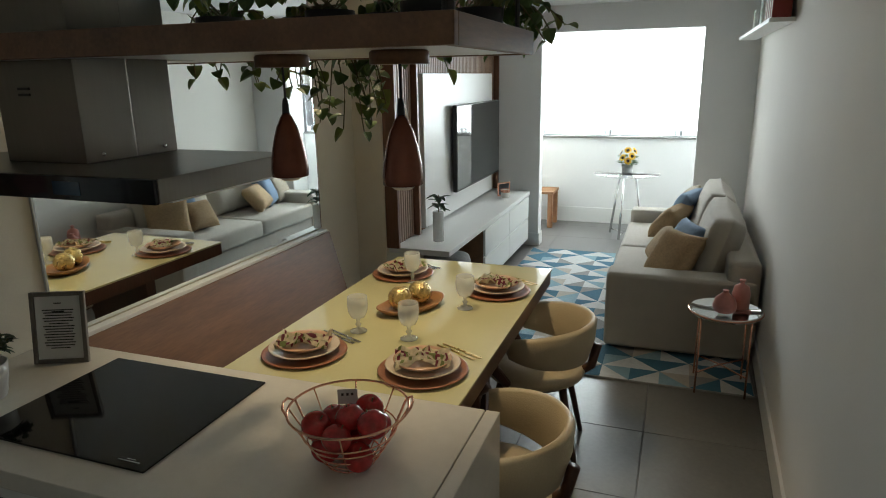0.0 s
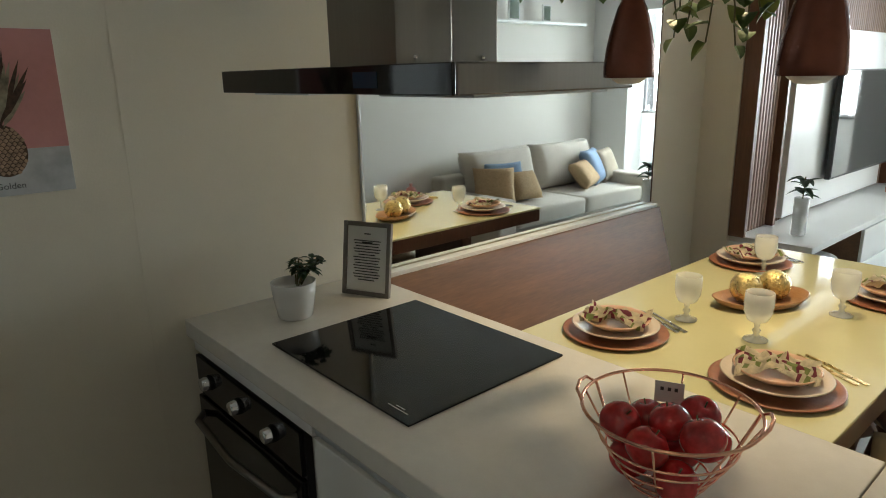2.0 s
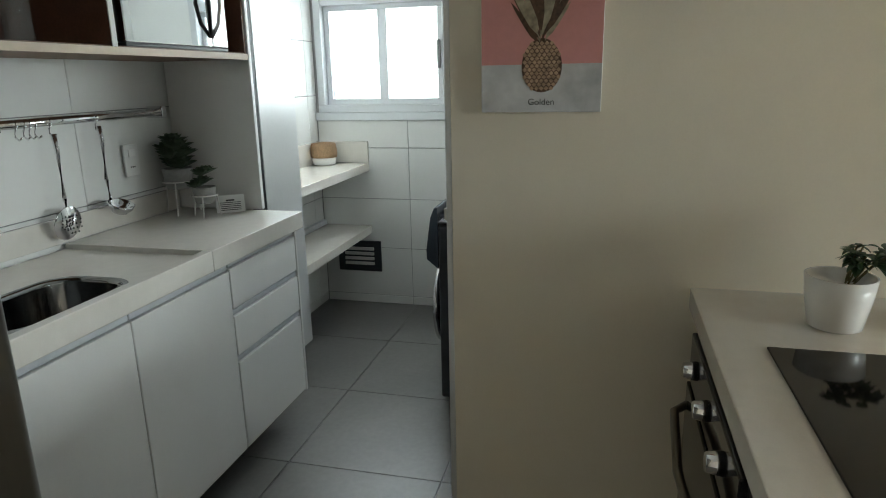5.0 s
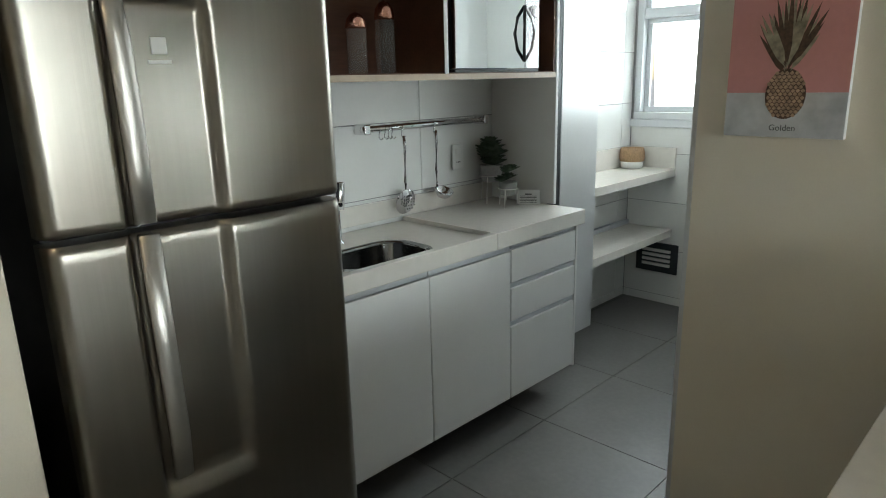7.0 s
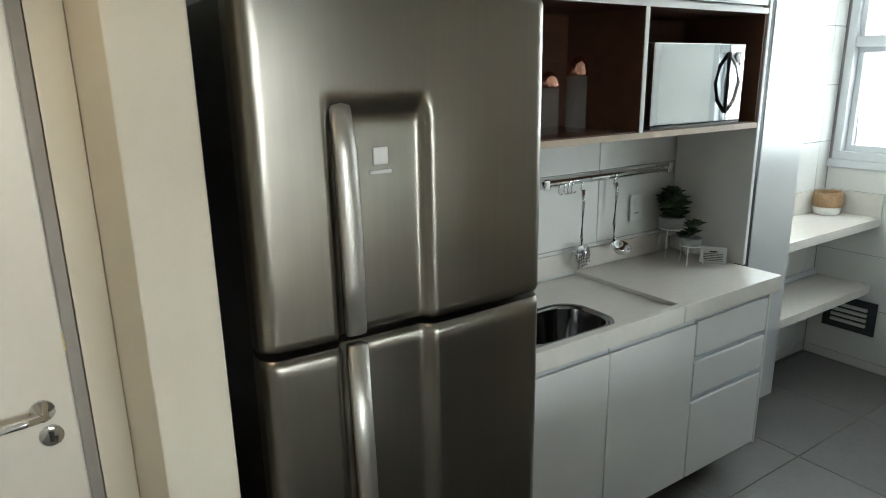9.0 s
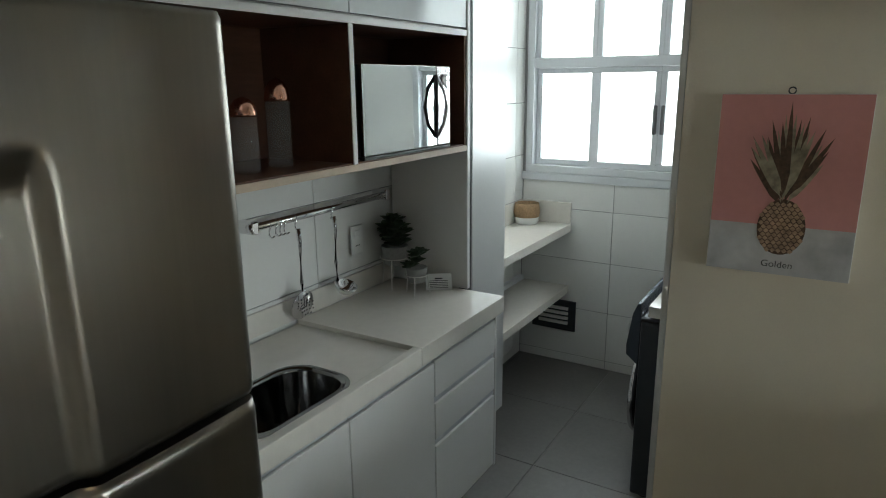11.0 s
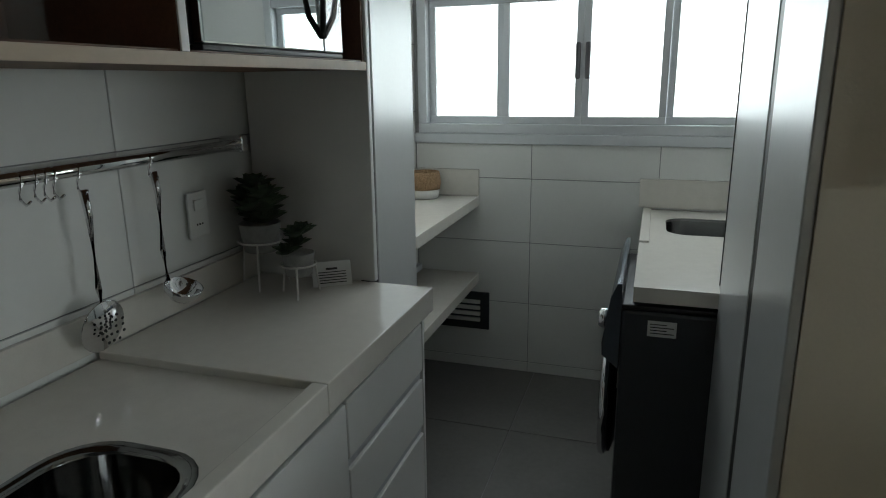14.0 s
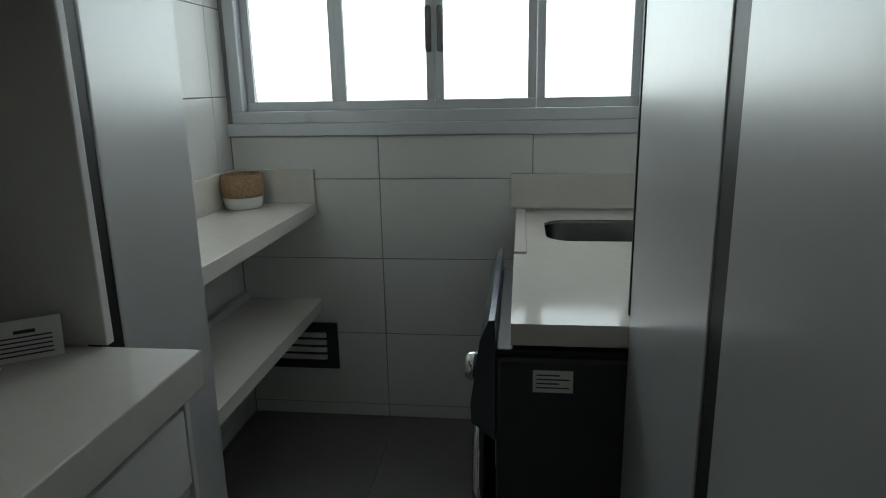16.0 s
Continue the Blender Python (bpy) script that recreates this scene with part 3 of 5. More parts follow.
part("base", box((0.03, 0.002, 0.0), (0.60, 1.97, 0.408), 0.003), WALNUT, bn)
tb = thing("dining_table", "dining table with pale yellow-green lacquered glass top", "table", (-1.78, 1.778, 0))
TZ = 0.79
part("tabletop", box((0, 0, TZ - 0.012), (0.92, 1.77, TZ), 0.003), TBLGLASS, tb)
part("apron", box((0.004, 0.0, TZ - 0.085), (0.916, 1.766, TZ - 0.0125), 0.003), LEGW, tb, "dark wood edge frame")
part("pedestal", box((0.22, 1.30, 0), (0.68, 1.38, TZ - 0.086), 0.004), LEGW, tb)
part("pedestal", box((0.22, 0.25, 0), (0.68, 0.33, TZ - 0.086), 0.004), LEGW, tb)


def chair(loc, rz):
    c = thing("dining_chair", "cream leather barrel chair with dark wooden frame", "chair", loc, rz, group="chairs at the table")
    # seat pad
    part("seat", lathe([(0.20, 0.40), (0.235, 0.415), (0.245, 0.44), (0.225, 0.465), (0.12, 0.475), (0.0, 0.476)], 32), LEATHER, c, "", True)
    # curved back
    bm = bmesh.new()
    rows = []
    N = 26
    for i in range(N + 1):
        a = radians(-112 + 224 * i / N)
        e = abs(i / N - 0.5) * 2
        zt = 0.715 - 0.05 * e ** 2
        zb = 0.50 + 0.05 * e ** 3
        col = []
        for r, z in ((0.228, zb + .015), (0.235, zb), (0.255, zb + .01), (0.282, (zb + zt) / 2), (0.288, zt - .02), (0.272, zt), (0.255, zt - .012), (0.243, (zb + zt) / 2)):
            col.append(bm.verts.new((r * math.cos(a), r * math.sin(a) * 0.95, z)))
        rows.append(col)
    for a, b2 in zip(rows, rows[1:]):
        for k in range(8):
            bm.faces.new((a[k], a[(k + 1) % 8], b2[(k + 1) % 8], b2[k]))
    bm.faces.new(rows[0])
    bm.faces.new(rows[-1][::-1])
    part("backrest", bm, LEATHER, c, "", True)
    for s in (1, -1):
        part("armrest", tube([(-0.13, s * 0.285, 0.66), (-0.17, s * 0.27, 0.62), (-0.16, s * 0.25, 0.52), (-0.10, s * 0.22, 0.43)], 0.033, 12, r2=0.022), LEGW, c, "dark bent wooden arm", True)
        for x in (0.14, -0.14):
            part("leg", tube([(x, s * 0.13, 0.42), (x * 1.6, s * 0.2, 0.0)], 0.02, 10, r2=0.012), LEGW, c, "tapered dark wooden leg", True)
    part("back_strut", tube([(0.20, 0, 0.42), (0.27, 0, 0.47), (0.295, 0, 0.58)], 0.022, 10), LEGW, c, "", True)
    part("seat_frame", lathe([(0.17, 0.385), (0.2, 0.39), (0.2, 0.401)], 28), LEGW, c, "", True)
    return c


first = chair((-0.84, 3.05, 0), 5)
copy_thing(first, pose(-0.79, 2.06, 0, 0, 0, -6))

# place settings
SET = [(-1.558, 2.14, 20), (-1.062, 2.132, 200), (-1.605, 3.215, 60), (-1.045, 3.08, 160)]
for i, (x, y, rz) in enumerate(SET):
    g = "place settings"
    solo("charger_plate", lathe([(0.10, 0), (0.155, 0.004), (0.165, 0.011), (0.162, 0.013), (0.15, 0.009), (0.0, 0.007)], 40), CHARGER, "round rosewood charger under the plates", "plate", (x, y, TZ), 0, g, smooth=True)
    solo("dinner_plate", lathe([(0.08, 0), (0.085, 0.006), (0.12, 0.016), (0.137, 0.026), (0.134, 0.029), (0.115, 0.020), (0.0, 0.014)], 40), PLATE, "pale stoneware dinner plate", "plate", (x, y, TZ + 0.0095), 0, g, smooth=True)
    solo("salad_plate", lathe([(0.06, 0), (0.065, 0.006), (0.09, 0.018), (0.107, 0.030), (0.104, 0.033), (0.085, 0.022), (0.0, 0.014)], 40), PLATEP, "blush pink salad plate", "plate", (x, y, TZ + 0.0235), 0, g, smooth=True)
    bm = bmesh.new()
    r = random.Random(50 + i)
    # crumpled napkin: ruffled fan of folds
    n1, n2 = 22, 9
    grid = []
    for a in range(n1):
        row = []
        for b2 in range(n2):
            u, w = a / (n1 - 1) - .5, b2 / (n2 - 1) - .5
            wdt = 0.06 + 0.10 * abs(u) * (1.2 if u > 0 else 0.8)
            z = 0.013 + 0.020 * abs(math.sin(w * 17 + i)) * (0.4 + 1.2 * abs(u)) + 0.016 * noise.noise((u * 9, w * 9, i * 3)) + 0.02 * math.exp(-40 * u * u)
            row.append(bm.verts.new((u * 0.20 + 0.012 * noise.noise((u * 7, w * 7, 9 + i)), w * wdt * 1.5, max(0.012, z))))
        grid.append(row)
    for a in range(n1 - 1):
        for b2 in range(n2 - 1):
            f = bm.faces.new((grid[a][b2], grid[a + 1][b2], grid[a + 1][b2 + 1], grid[a][b2 + 1]))
            q = noise.noise((a * 0.55, b2 * 0.7, i * 5))
            f.material_index = 1 if q > 0.18 else 2 if q < -0.28 else 0
    bmesh.ops.solidify(bm, geom=bm.faces[:], thickness=0.0015)
    solo("napkin", bm, NAPK, "crumpled floral cloth napkin on the plate", "napkin", (x, y, TZ + 0.032), rz, g, smooth=True)
    a = radians(rz)
    sgn = 1 if x > -1.3 else -1
    for dx, nm in ((0.0, "knife"), (0.018, "fork")):
        kx, ky = (x + 0.06 + dx, y + 0.19 + dx) if sgn > 0 else (x + 0.05 + dx, y + 0.18 + dx)
        b3 = tube([(-0.10, 0, 0.004), (0.0, 0, 0.005), (0.02, 0, 0.004)], 0.004, 8)
        box((0.02, -0.008, 0.002), (0.10, 0.008, 0.004), 0.001, bm=b3)
        solo(nm, b3, GOLD if sgn > 0 else CHROME, "slim metal " + nm + " beside the plate", nm, (kx, ky, TZ), -25, "cutlery", smooth=True)

GOB = [(0.0005, 0.0), (0.036, 0.001), (0.036, 0.004), (0.012, 0.010), (0.007, 0.022), (0.013, 0.032), (0.007, 0.042), (0.010, 0.056), (0.030, 0.066), (0.040, 0.09), (0.043, 0.12), (0.041, 0.155), (0.0385, 0.155), (0.040, 0.12), (0.037, 0.09), (0.027, 0.070), (0.0005, 0.066)]
for x, y in ((-1.46, 2.405), (-1.226, 2.394), (-1.12, 2.805), (-1.504, 3.107)):
    bm = bmesh.new()
    n = 36
    rings = []
    for r, z in GOB:
        rr = []
        for i in range(n):
            d = 1.0 + (0.02 if 0.066 < z < 0.14 and r > 0.0395 and (i + int(z * 100)) % 2 else 0)
            rr.append(bm.verts.new((r * d * math.cos(2 * math.pi * i / n), r * d * math.sin(2 * math.pi * i / n), z)))
        rings.append(rr)
    for a, b2 in zip(rings, rings[1:]):
        for i in range(n):
            bm.faces.new((a[i], a[(i + 1) % n], b2[(i + 1) % n], b2[i]))
    solo("goblet", bm, GOBLET, "clear pressed glass goblet with diamond pattern", "glass", (x, y, TZ + 0.001), 0, "goblets on the table", smooth=True)
tray = thing("oval_tray", "oval wooden tray holding gold balls", "tray", (-1.358, 2.735, TZ), 62)
b = lathe([(0.07, 0.0), (0.09, 0.006), (0.105, 0.028), (0.102, 0.030), (0.085, 0.010), (0.0, 0.007)], 40)
for v in b.verts:
    v.co.x *= 1.75
    v.co.z += 0.10 * max(0, abs(v.co.x) - 0.1)
part("dish", b, TRAYW, tray, "", True)
for x, y in ((-1.393, 2.69), (-1.338, 2.795)):
    b = bmesh.new()
    bmesh.ops.create_icosphere(b, subdivisions=4, radius=0.054)
    for v in b.verts:
        v.co *= 1 + 0.03 * noise.noise(v.co * 60)
    solo("decorative_ball", b, GOLD, "gold mosaic decorative ball in the tray", "ball", (x, y, TZ + 0.062), 0, "gold balls", smooth=True)

# fruit basket
fb = thing("fruit_basket", "copper wire fruit basket with curled handles", "basket", (-0.975, 1.42, PZ), 20)
for r, z in ((0.062, 0.004), (0.075, 0.022), (0.09, 0.045), (0.105, 0.07), (0.118, 0.092), (0.15, 0.148)):
    part("wire_ring", ring((0, 0, z), r, 0.0022 if z < .13 else 0.0032, 48), COPPER, fb, "", True)
for k in range(8):
    a = 2 * math.pi * k / 8
    part("wire_rib", tube([(0.0, 0, 0.004), (0.062 * math.cos(a), 0.062 * math.sin(a), 0.002), (0.105 * math.cos(a), 0.105 * math.sin(a), 0.07), (0.15 * math.cos(a), 0.15 * math.sin(a), 0.148)], 0.002, 6), COPPER, fb, "", True)
for s in (1, -1):
    part("handle", tube([(s * 0.142, -0.045, 0.146), (s * 0.157, -0.028, 0.160), (s * 0.161, 0.0, 0.164), (s * 0.157, 0.028, 0.160), (s * 0.142, 0.045, 0.146), (s * 0.11, 0.03, 0.075), (s * 0.10, 0, 0.06)], 0.0032, 8), COPPER, fb, "", True)
tag = solo("price_tag", box((-0.026, -0.0006, 0), (0.026, 0.0006, 0.042)), PAPER, "small white card tucked in the basket", "card", (-1.015, 1.49, PZ + 0.115), 25)
for x in (-.013, 0, .012):
    part("print_bar", box((x - .003, -0.0012, 0.024), (x + .003, -0.0007, 0.031)), INK, tag)
ap = [(-0.050, -0.035, 0.045), (0.045, -0.045, 0.045), (0.0, 0.05, 0.045), (-0.062, 0.035, 0.09), (0.06, 0.03, 0.093), (0.0, -0.065, 0.098), (0.0, 0.005, 0.118), (-0.07, -0.04, 0.108), (0.072, -0.02, 0.128), (0.02, 0.075, 0.112)]
for k, (x, y, z) in enumerate(ap):
    prof = []
    for i in range(15):
        t = math.pi * i / 14
        prof.append((0.038 * math.sin(t) * (1 + 0.08 * math.cos(t)), -0.034 * math.cos(t) - (0.012 * math.exp(-(math.sin(t) / 0.25) ** 2) if t > 1.5 else -0.006 * math.exp(-(math.sin(t) / 0.25) ** 2))))
    a = thing("apple", "shiny red apple in the wire basket", "fruit", (-0.975 + x, 1.42 + y, PZ + z), 30 * k, group="apples in the basket")
    a.rotation_euler = (0.5 * math.sin(k * 2.1), 0.5 * math.cos(k * 1.7), k)
    part("flesh", lathe(prof, 26), APPLE, a, "", True)
    part("stalk", tube([(0, 0, 0.02), (0.002, 0, 0.036)], 0.0015, 6), STEM, a)

# pot and frame on the worktop
pl = thing("potted_plant", "small jade plant in a white ceramic pot", "plant", (-2.20, 1.365, PZ))
part("pot", lathe([(0.042, 0.0), (0.046, 0.003), (0.056, 0.06), (0.060, 0.098), (0.055, 0.098), (0.052, 0.085)], 36), CERAM, pl, "", True)
part("soil", lathe([(0.001, 0.080), (0.05, 0.082), (0.0528, 0.084)], 24), SOIL, pl)
b, s = bmesh.new(), bmesh.new()
r = random.Random(3)
for k in range(8):
    a = r.uniform(0, 6.28)
    pts = [Vector((0.008 * math.cos(a), 0.012 + 0.008 * math.sin(a), 0.08))]
    for j in range(5):
        pts.append(pts[-1] + Vector((0.006 * math.cos(a), 0.006 * math.sin(a) + 0.005, 0.017 - 0.002 * j)))
        if j > 1:
            for w in range(3):
                la = r.uniform(0, 6.28)
                leaf(b, pts[-1], (math.cos(la), math.sin(la), r.uniform(-.4, .5)), r.uniform(.022, .036), r.uniform(.014, .02), 0.3)
    tube(pts, 0.0018, 5, s)
part("stem", s, STEM, pl)
part("foliage", b, LEAFD, pl)
pl.matrix_basis = pl.matrix_basis @ Matrix.Scale(1.15, 4)
fr = thing("picture_frame", "grey wooden frame with a printed letter", "frame", (-2.205, 1.628, PZ), 24)
m = pose(0, 0.0, 0, -9)
b = box((-0.091, 0, 0), (-0.076, 0.016, 0.25), 0.002, m=m)
for lo, hi in (((0.076, 0, 0), (0.091, 0.016, 0.25)), ((-0.076, 0, 0), (0.076, 0.016, 0.015)), ((-0.076, 0, 0.235), (0.076, 0.016, 0.25))):
    box(lo, hi, 0.002, bm=b, m=m)
part("frame_border", b, GREYW, fr)
pg = part("page", box((-0.076, 0.006, 0.015), (0.076, 0.012, 0.235), m=m), PAPER, fr)
for k in range(15):
    w = 0.052 - (0.02 if k in (5, 14) else 0.004 * (k % 3))
    part("print_line", box((-w, 0.0045, 0.185 - k * 0.0095), (w, 0.0056, 0.1885 - k * 0.0095), m=m), INK, pg)
part("print_line", box((-0.012, 0.0045, 0.208), (0.012, 0.0056, 0.212), m=m), INK, pg)
part("easel", box((-0.02, 0.014, 0.0), (0.02, 0.018, 0.18), m=pose(0, 0.05, 0.0, 10)), BLACK, fr)

# pineapple picture
pic = thing("pineapple_picture", "pink and grey pineapple print hung on the wall", "picture", (-2.424, 0.565, 1.32))
part("panel", box((0.0, 0, 0), (0.022, 0.295, 0.405), 0.002), PAPER, pic)
part("pink_field", box((0.0225, 0.001, 0.115), (0.0235, 0.294, 0.404)), PINK, pic)
part("marble_field", box((0.0225, 0.001, 0.001), (0.0235, 0.294, 0.1149)), MARBLE, pic)
part("hook", ring((0.012, 0.14, 0.412), 0.007, 0.0015, 16, axis="x"), BLACK, pic)
b = bmesh.new()
for row in range(13):
    for c in range(9):
        z = 0.058 + row * 0.0088
        half = 0.046 * math.sqrt(max(0.05, 1 - ((z - 0.112) / 0.062) ** 2)) ** 0.8
        y = 0.15 + ((c - 4) + 0.5 * (row % 2)) * 0.0118
        if abs(y - 0.15) < half:
            box((0, -0.0043, -0.0043), (0.0023, 0.0043, 0.0043), 0.0011, bm=b, seg=1, m=pose(0.0239, y, z, 45))
part("fruit_skin", b, mat("pineapple_scale_print", (0.40, 0.26, 0.17), 0.7, vary=0.5, scale=70), pic)
b = prism([(0.15 + 0.049 * math.cos(t) * (1 - 0.05 * math.sin(t)), 0.112 + 0.064 * math.sin(t)) for t in [2 * math.pi * i / 32 for i in range(32)]], 0, 0.001)
for v in b.verts:
    v.co = Vector((0.0237 + v.co.z * 0.1, v.co.x, v.co.y))
part("fruit_body", b, PINE, pic)
r = random.Random(11)
for k in range(26):
    a = (-0.68 + 1.36 * ((k * 7) % 26) / 25) * r.uniform(0.8, 1.0)
    z0 = 0.165 + 0.03 * (k / 26)
    ln = (0.09 + 0.12 * (1 - abs(a) / 0.9)) * r.uniform(0.75, 1.05)
    b = bmesh.new()
    leaf(b, (0.0242 + 0.00012 * k, 0.15 + 0.018 * math.sin(a), z0), (0.0, math.sin(a), math.cos(a)), min(ln, (0.39 - z0) / math.cos(a)), 0.013, 0.0, (1, 0, 0), 0.0)
    part("fruit_leaf", b, PINEL if k % 2 else PINE, pic)
text_mesh("Golden", 0.022, INK, "caption", pic, Matrix.Translation((0.0242, 0.15, 0.018)) @ Euler((radians(90), 0, radians(90))).to_matrix().to_4x4())

# ---- kitchen run ----
fg = thing("refrigerator", "brushed stainless steel two-door refrigerator", "refrigerator", (-1.54, -0.05, 0))
part("cabinet", box((0.012, -0.72, 0.03), (0.673, -0.075, 1.86), 0.006), BLACK, fg, "dark grey refrigerator body")
part("plinth", box((0.03, -0.70, 0), (0.655, -0.09, 0.03)), BLACK, fg)


def fridge_door(name, z0, z1, recess_top):
    """A door skin with rounded sides and a sunk grip that runs to one edge."""
    bm = bmesh.new()
    NX, NZ = 90, 60
    g = []
    W = 0.685

    def ss(a, b, x):
        t = max(0, min(1, (x - a) / (b - a)))
        return t * t * (3 - 2 * t)
    for i in range(NX + 1):
        col = []
        for j in range(NZ + 1):
            x, z = W * i / NX, z0 + (z1 - z0) * j / NZ
            e = min(x, W - x)
            d = -0.032 * (1 - math.sqrt(max(0, 1 - (1 - min(1, e / 0.032)) ** 2)))
            ez = min(z - z0, z1 - z)
            d -= 0.006 * (1 - math.sqrt(max(0, 1 - (1 - min(1, ez / 0.006)) ** 2)))
            d += 0.012 * (1 - (2 * x / W - 1) ** 2)
            inr = ss(0.312, 0.340, x) * (1 - ss(0.525, 0.538, x))
            if recess_top:
                inr *= 1 - ss(z1 - 0.24, z1 - 0.172, z)
            else:
                inr *= ss(0.585, 0.625, z)
            d -= 0.022 * inr
            col.append(bm.verts.new((x, d, z)))
        g.append(col)
    for i in range(NX):
        for j in range(NZ):
            bm.faces.new((g[i][j], g[i + 1][j], g[i + 1][j + 1], g[i][j + 1]))
    back = [bm.verts.new(v) for v in ((0, -0.07, z0), (W, -0.07, z0), (W, -0.07, z1), (0, -0.07, z1))]
    bm.faces.new([g[i][0] for i in range(NX + 1)] + [back[1], back[0]])
    bm.faces.new([g[i][NZ] for i in range(NX + 1)] + [back[2], back[3]])
    bm.faces.new([g[0][j] for j in range(NZ + 1)] + [back[3], back[0]])
    bm.faces.new([g[NX][j] for j in range(NZ + 1)] + [back[2], back[1]])
    bm.faces.new(back)
    d = part(name, bm, STEEL, fg)
    for f in d.data.polygons:
        f.use_smooth = len(f.vertices) == 4
    return d


fd = fridge_door("freezer_door", 1.214, 1.868, True)
ld = fridge_door("fridge_door", 0.06, 1.20, False)
SIL = mat("silver_grip", (0.50, 0.48, 0.44), 0.42, 0.9, vary=0.03, bump=0)
pts = [(0.497, 0.004, 1.22), (0.499, 0.012, 1.33), (0.501, 0.015, 1.45), (0.502, 0.010, 1.58), (0.503, -0.008, 1.675)]


def grip(pts, w, parent):
    bm = bmesh.new()
    rows = []
    for x, y, z in pts:
        rows.append([bm.verts.new((x + dx, y + dy, z)) for dx, dy in ((-w, 0), (-w * .8, .006), (0, .009), (w * .8, .006), (w, 0), (w * .6, -.03), (-w * .6, -.03))])
    for a, b2 in zip(rows, rows[1:]):
        for k in range(7):
            bm.faces.new((a[k], a[(k + 1) % 7], b2[(k + 1) % 7], b2[k]))
    bm.faces.new(rows[0])
    bm.faces.new(rows[-1][::-1])
    return part("door_handle", bm, SIL, parent, "curved silver grip", True)


grip(pts, 0.022, fd)
grip([(0.486, -0.008, 0.63), (0.488, 0.006, 0.74), (0.493, 0.010, 0.95), (0.496, 0.006, 1.195)], 0.022, ld)
part("emblem", box((0.405, -0.010, 1.550), (0.437, -0.007, 1.583), 0.002), PAPER, fd, "small pale square emblem")
part("emblem_bar", box((0.398, -0.010, 1.532), (0.446, -0.007, 1.539), 0.001), PAPER, fd)
part("hinge_cover", box((0.60, -0.07, 1.870), (0.66, -0.02, 1.888), 0.004), BLACK, fg)

def rrect(w, h, r, n=6):
    out = []
    for cx, cy, a0 in ((w - r, h - r, 0), (-w + r, h - r, 90), (-w + r, -h + r, 180), (w - r, -h + r, 270)):
        for i in range(n + 1):
            a = radians(a0 + 90 * i / n)
            out.append((cx + r * math.cos(a), cy + r * math.sin(a)))
    return out


def cut_slab(lo, hi, z0, z1, c, w, h, r):
    """A slab with a round-cornered hole through it."""
    bm = bmesh.new()
    inner = [(c[0] + x, c[1] + y) for x, y in rrect(w, h, r)]
    outer = [(lo[0], lo[1]), (hi[0], lo[1]), (hi[0], hi[1]), (lo[0], hi[1])]
    loops = []
    for z in (z0, z1):
        es = []
        for pts in (outer, inner):
            vs = [bm.verts.new((x, y, z)) for x, y in pts]
            es += [bm.edges.new((vs[i], vs[(i + 1) % len(vs)])) for i in range(len(vs))]
            loops.append(vs)
        bmesh.ops.triangle_fill(bm, edges=es, use_beauty=True)
    for a, b2 in ((loops[0], loops[2]), (loops[1], loops[3])):
        for i in range(len(a)):
            j = (i + 1) % len(a)
            bm.faces.new((a[i], a[j], b2[j], b2[i]))
    return bm


# base units
CF, CB = -0.32, -0.855
bu = thing("sink_cabinet", "white laminate sink base cabinet with two doors", "cabinet", (-2.57, CF, 0))
part("body", box((0.002, CB - CF, 0.13), (1.03, -0.022, 0.69), 0.001), LAMI, bu)
for a, b2 in ((0.0, 0.47), (0.47, 1.035)):
    d = part("cabinet_door", box((a + .002, -0.02, 0.14), (b2 - .002, 0.0, 0.80), 0.003), LAMI, bu)
    part("grip_profile", box((a + .002, -0.02, 0.803), (b2 - .002, -0.006, 0.828), 0.003), ALU, d, "recessed aluminium grip")
# dark grey here paints the shadow below the raised cabinet
part("kickboard", box((0.0, CB - CF, 0), (1.03, -0.28, 0.13)), DARKGREY, bu, "recessed board, dark for the shadow under the cabinet")
dr = thing("drawer_cabinet", "white laminate three-drawer base cabinet", "cabinet", (-3.06, CF, 0))
part("body", box((0.0, CB - CF, 0.13), (0.488, -0.022, 0.828), 0.001), LAMI, dr)
for z0, z1 in ((0.665, 0.828), (0.495, 0.66), (0.14, 0.49)):
    d = part("drawer", box((0.016, -0.02, z0), (0.486, 0.0, z1 - 0.022), 0.003), LAMI, dr)
    part("grip_profile", box((0.016, -0.02, z1 - 0.019), (0.486, -0.006, z1), 0.003), ALU, d, "recessed aluminium grip")
part("side_panel", box((-0.001, CB - CF, 0.13), (0.013, 0.001, 0.828), 0.002), LAMI, dr)
# same dark board, its colour standing for shade under the drawers
part("kickboard", box((0.0, CB - CF, 0), (0.486, -0.28, 0.13)), DARKGREY, dr, "recessed board, dark for the shadow under the cabinet")
ct = thing("kitchen_worktop", "white quartz worktop with lowered wet area and sink cutout", "worktop", (0, 0, 0))
b = box((-3.09, CB, 0.832), (-2.462, -0.30, 0.90), 0.003)
part("dry_slab", b, QUARTZ, ct)
SX0, SX1, SY0, SY1 = -2.185, -1.78, -0.61, -0.365
b = cut_slab((-2.461, CB), (-1.535, -0.335), 0.855, 0.882, ((SX0 + SX1) / 2, (SY0 + SY1) / 2), (SX1 - SX0) / 2, (SY1 - SY0) / 2, 0.09)
part("wet_slab", b, QUARTZ, ct)
part("front_lip", box((-2.461, -0.334, 0.832), (-1.535, -0.30, 0.90), 0.003), QUARTZ, ct)
part("backsplash", box((-3.085, CB - 0.018, 0.90), (-1.535, CB, 0.985), 0.002), QUARTZ, ct)
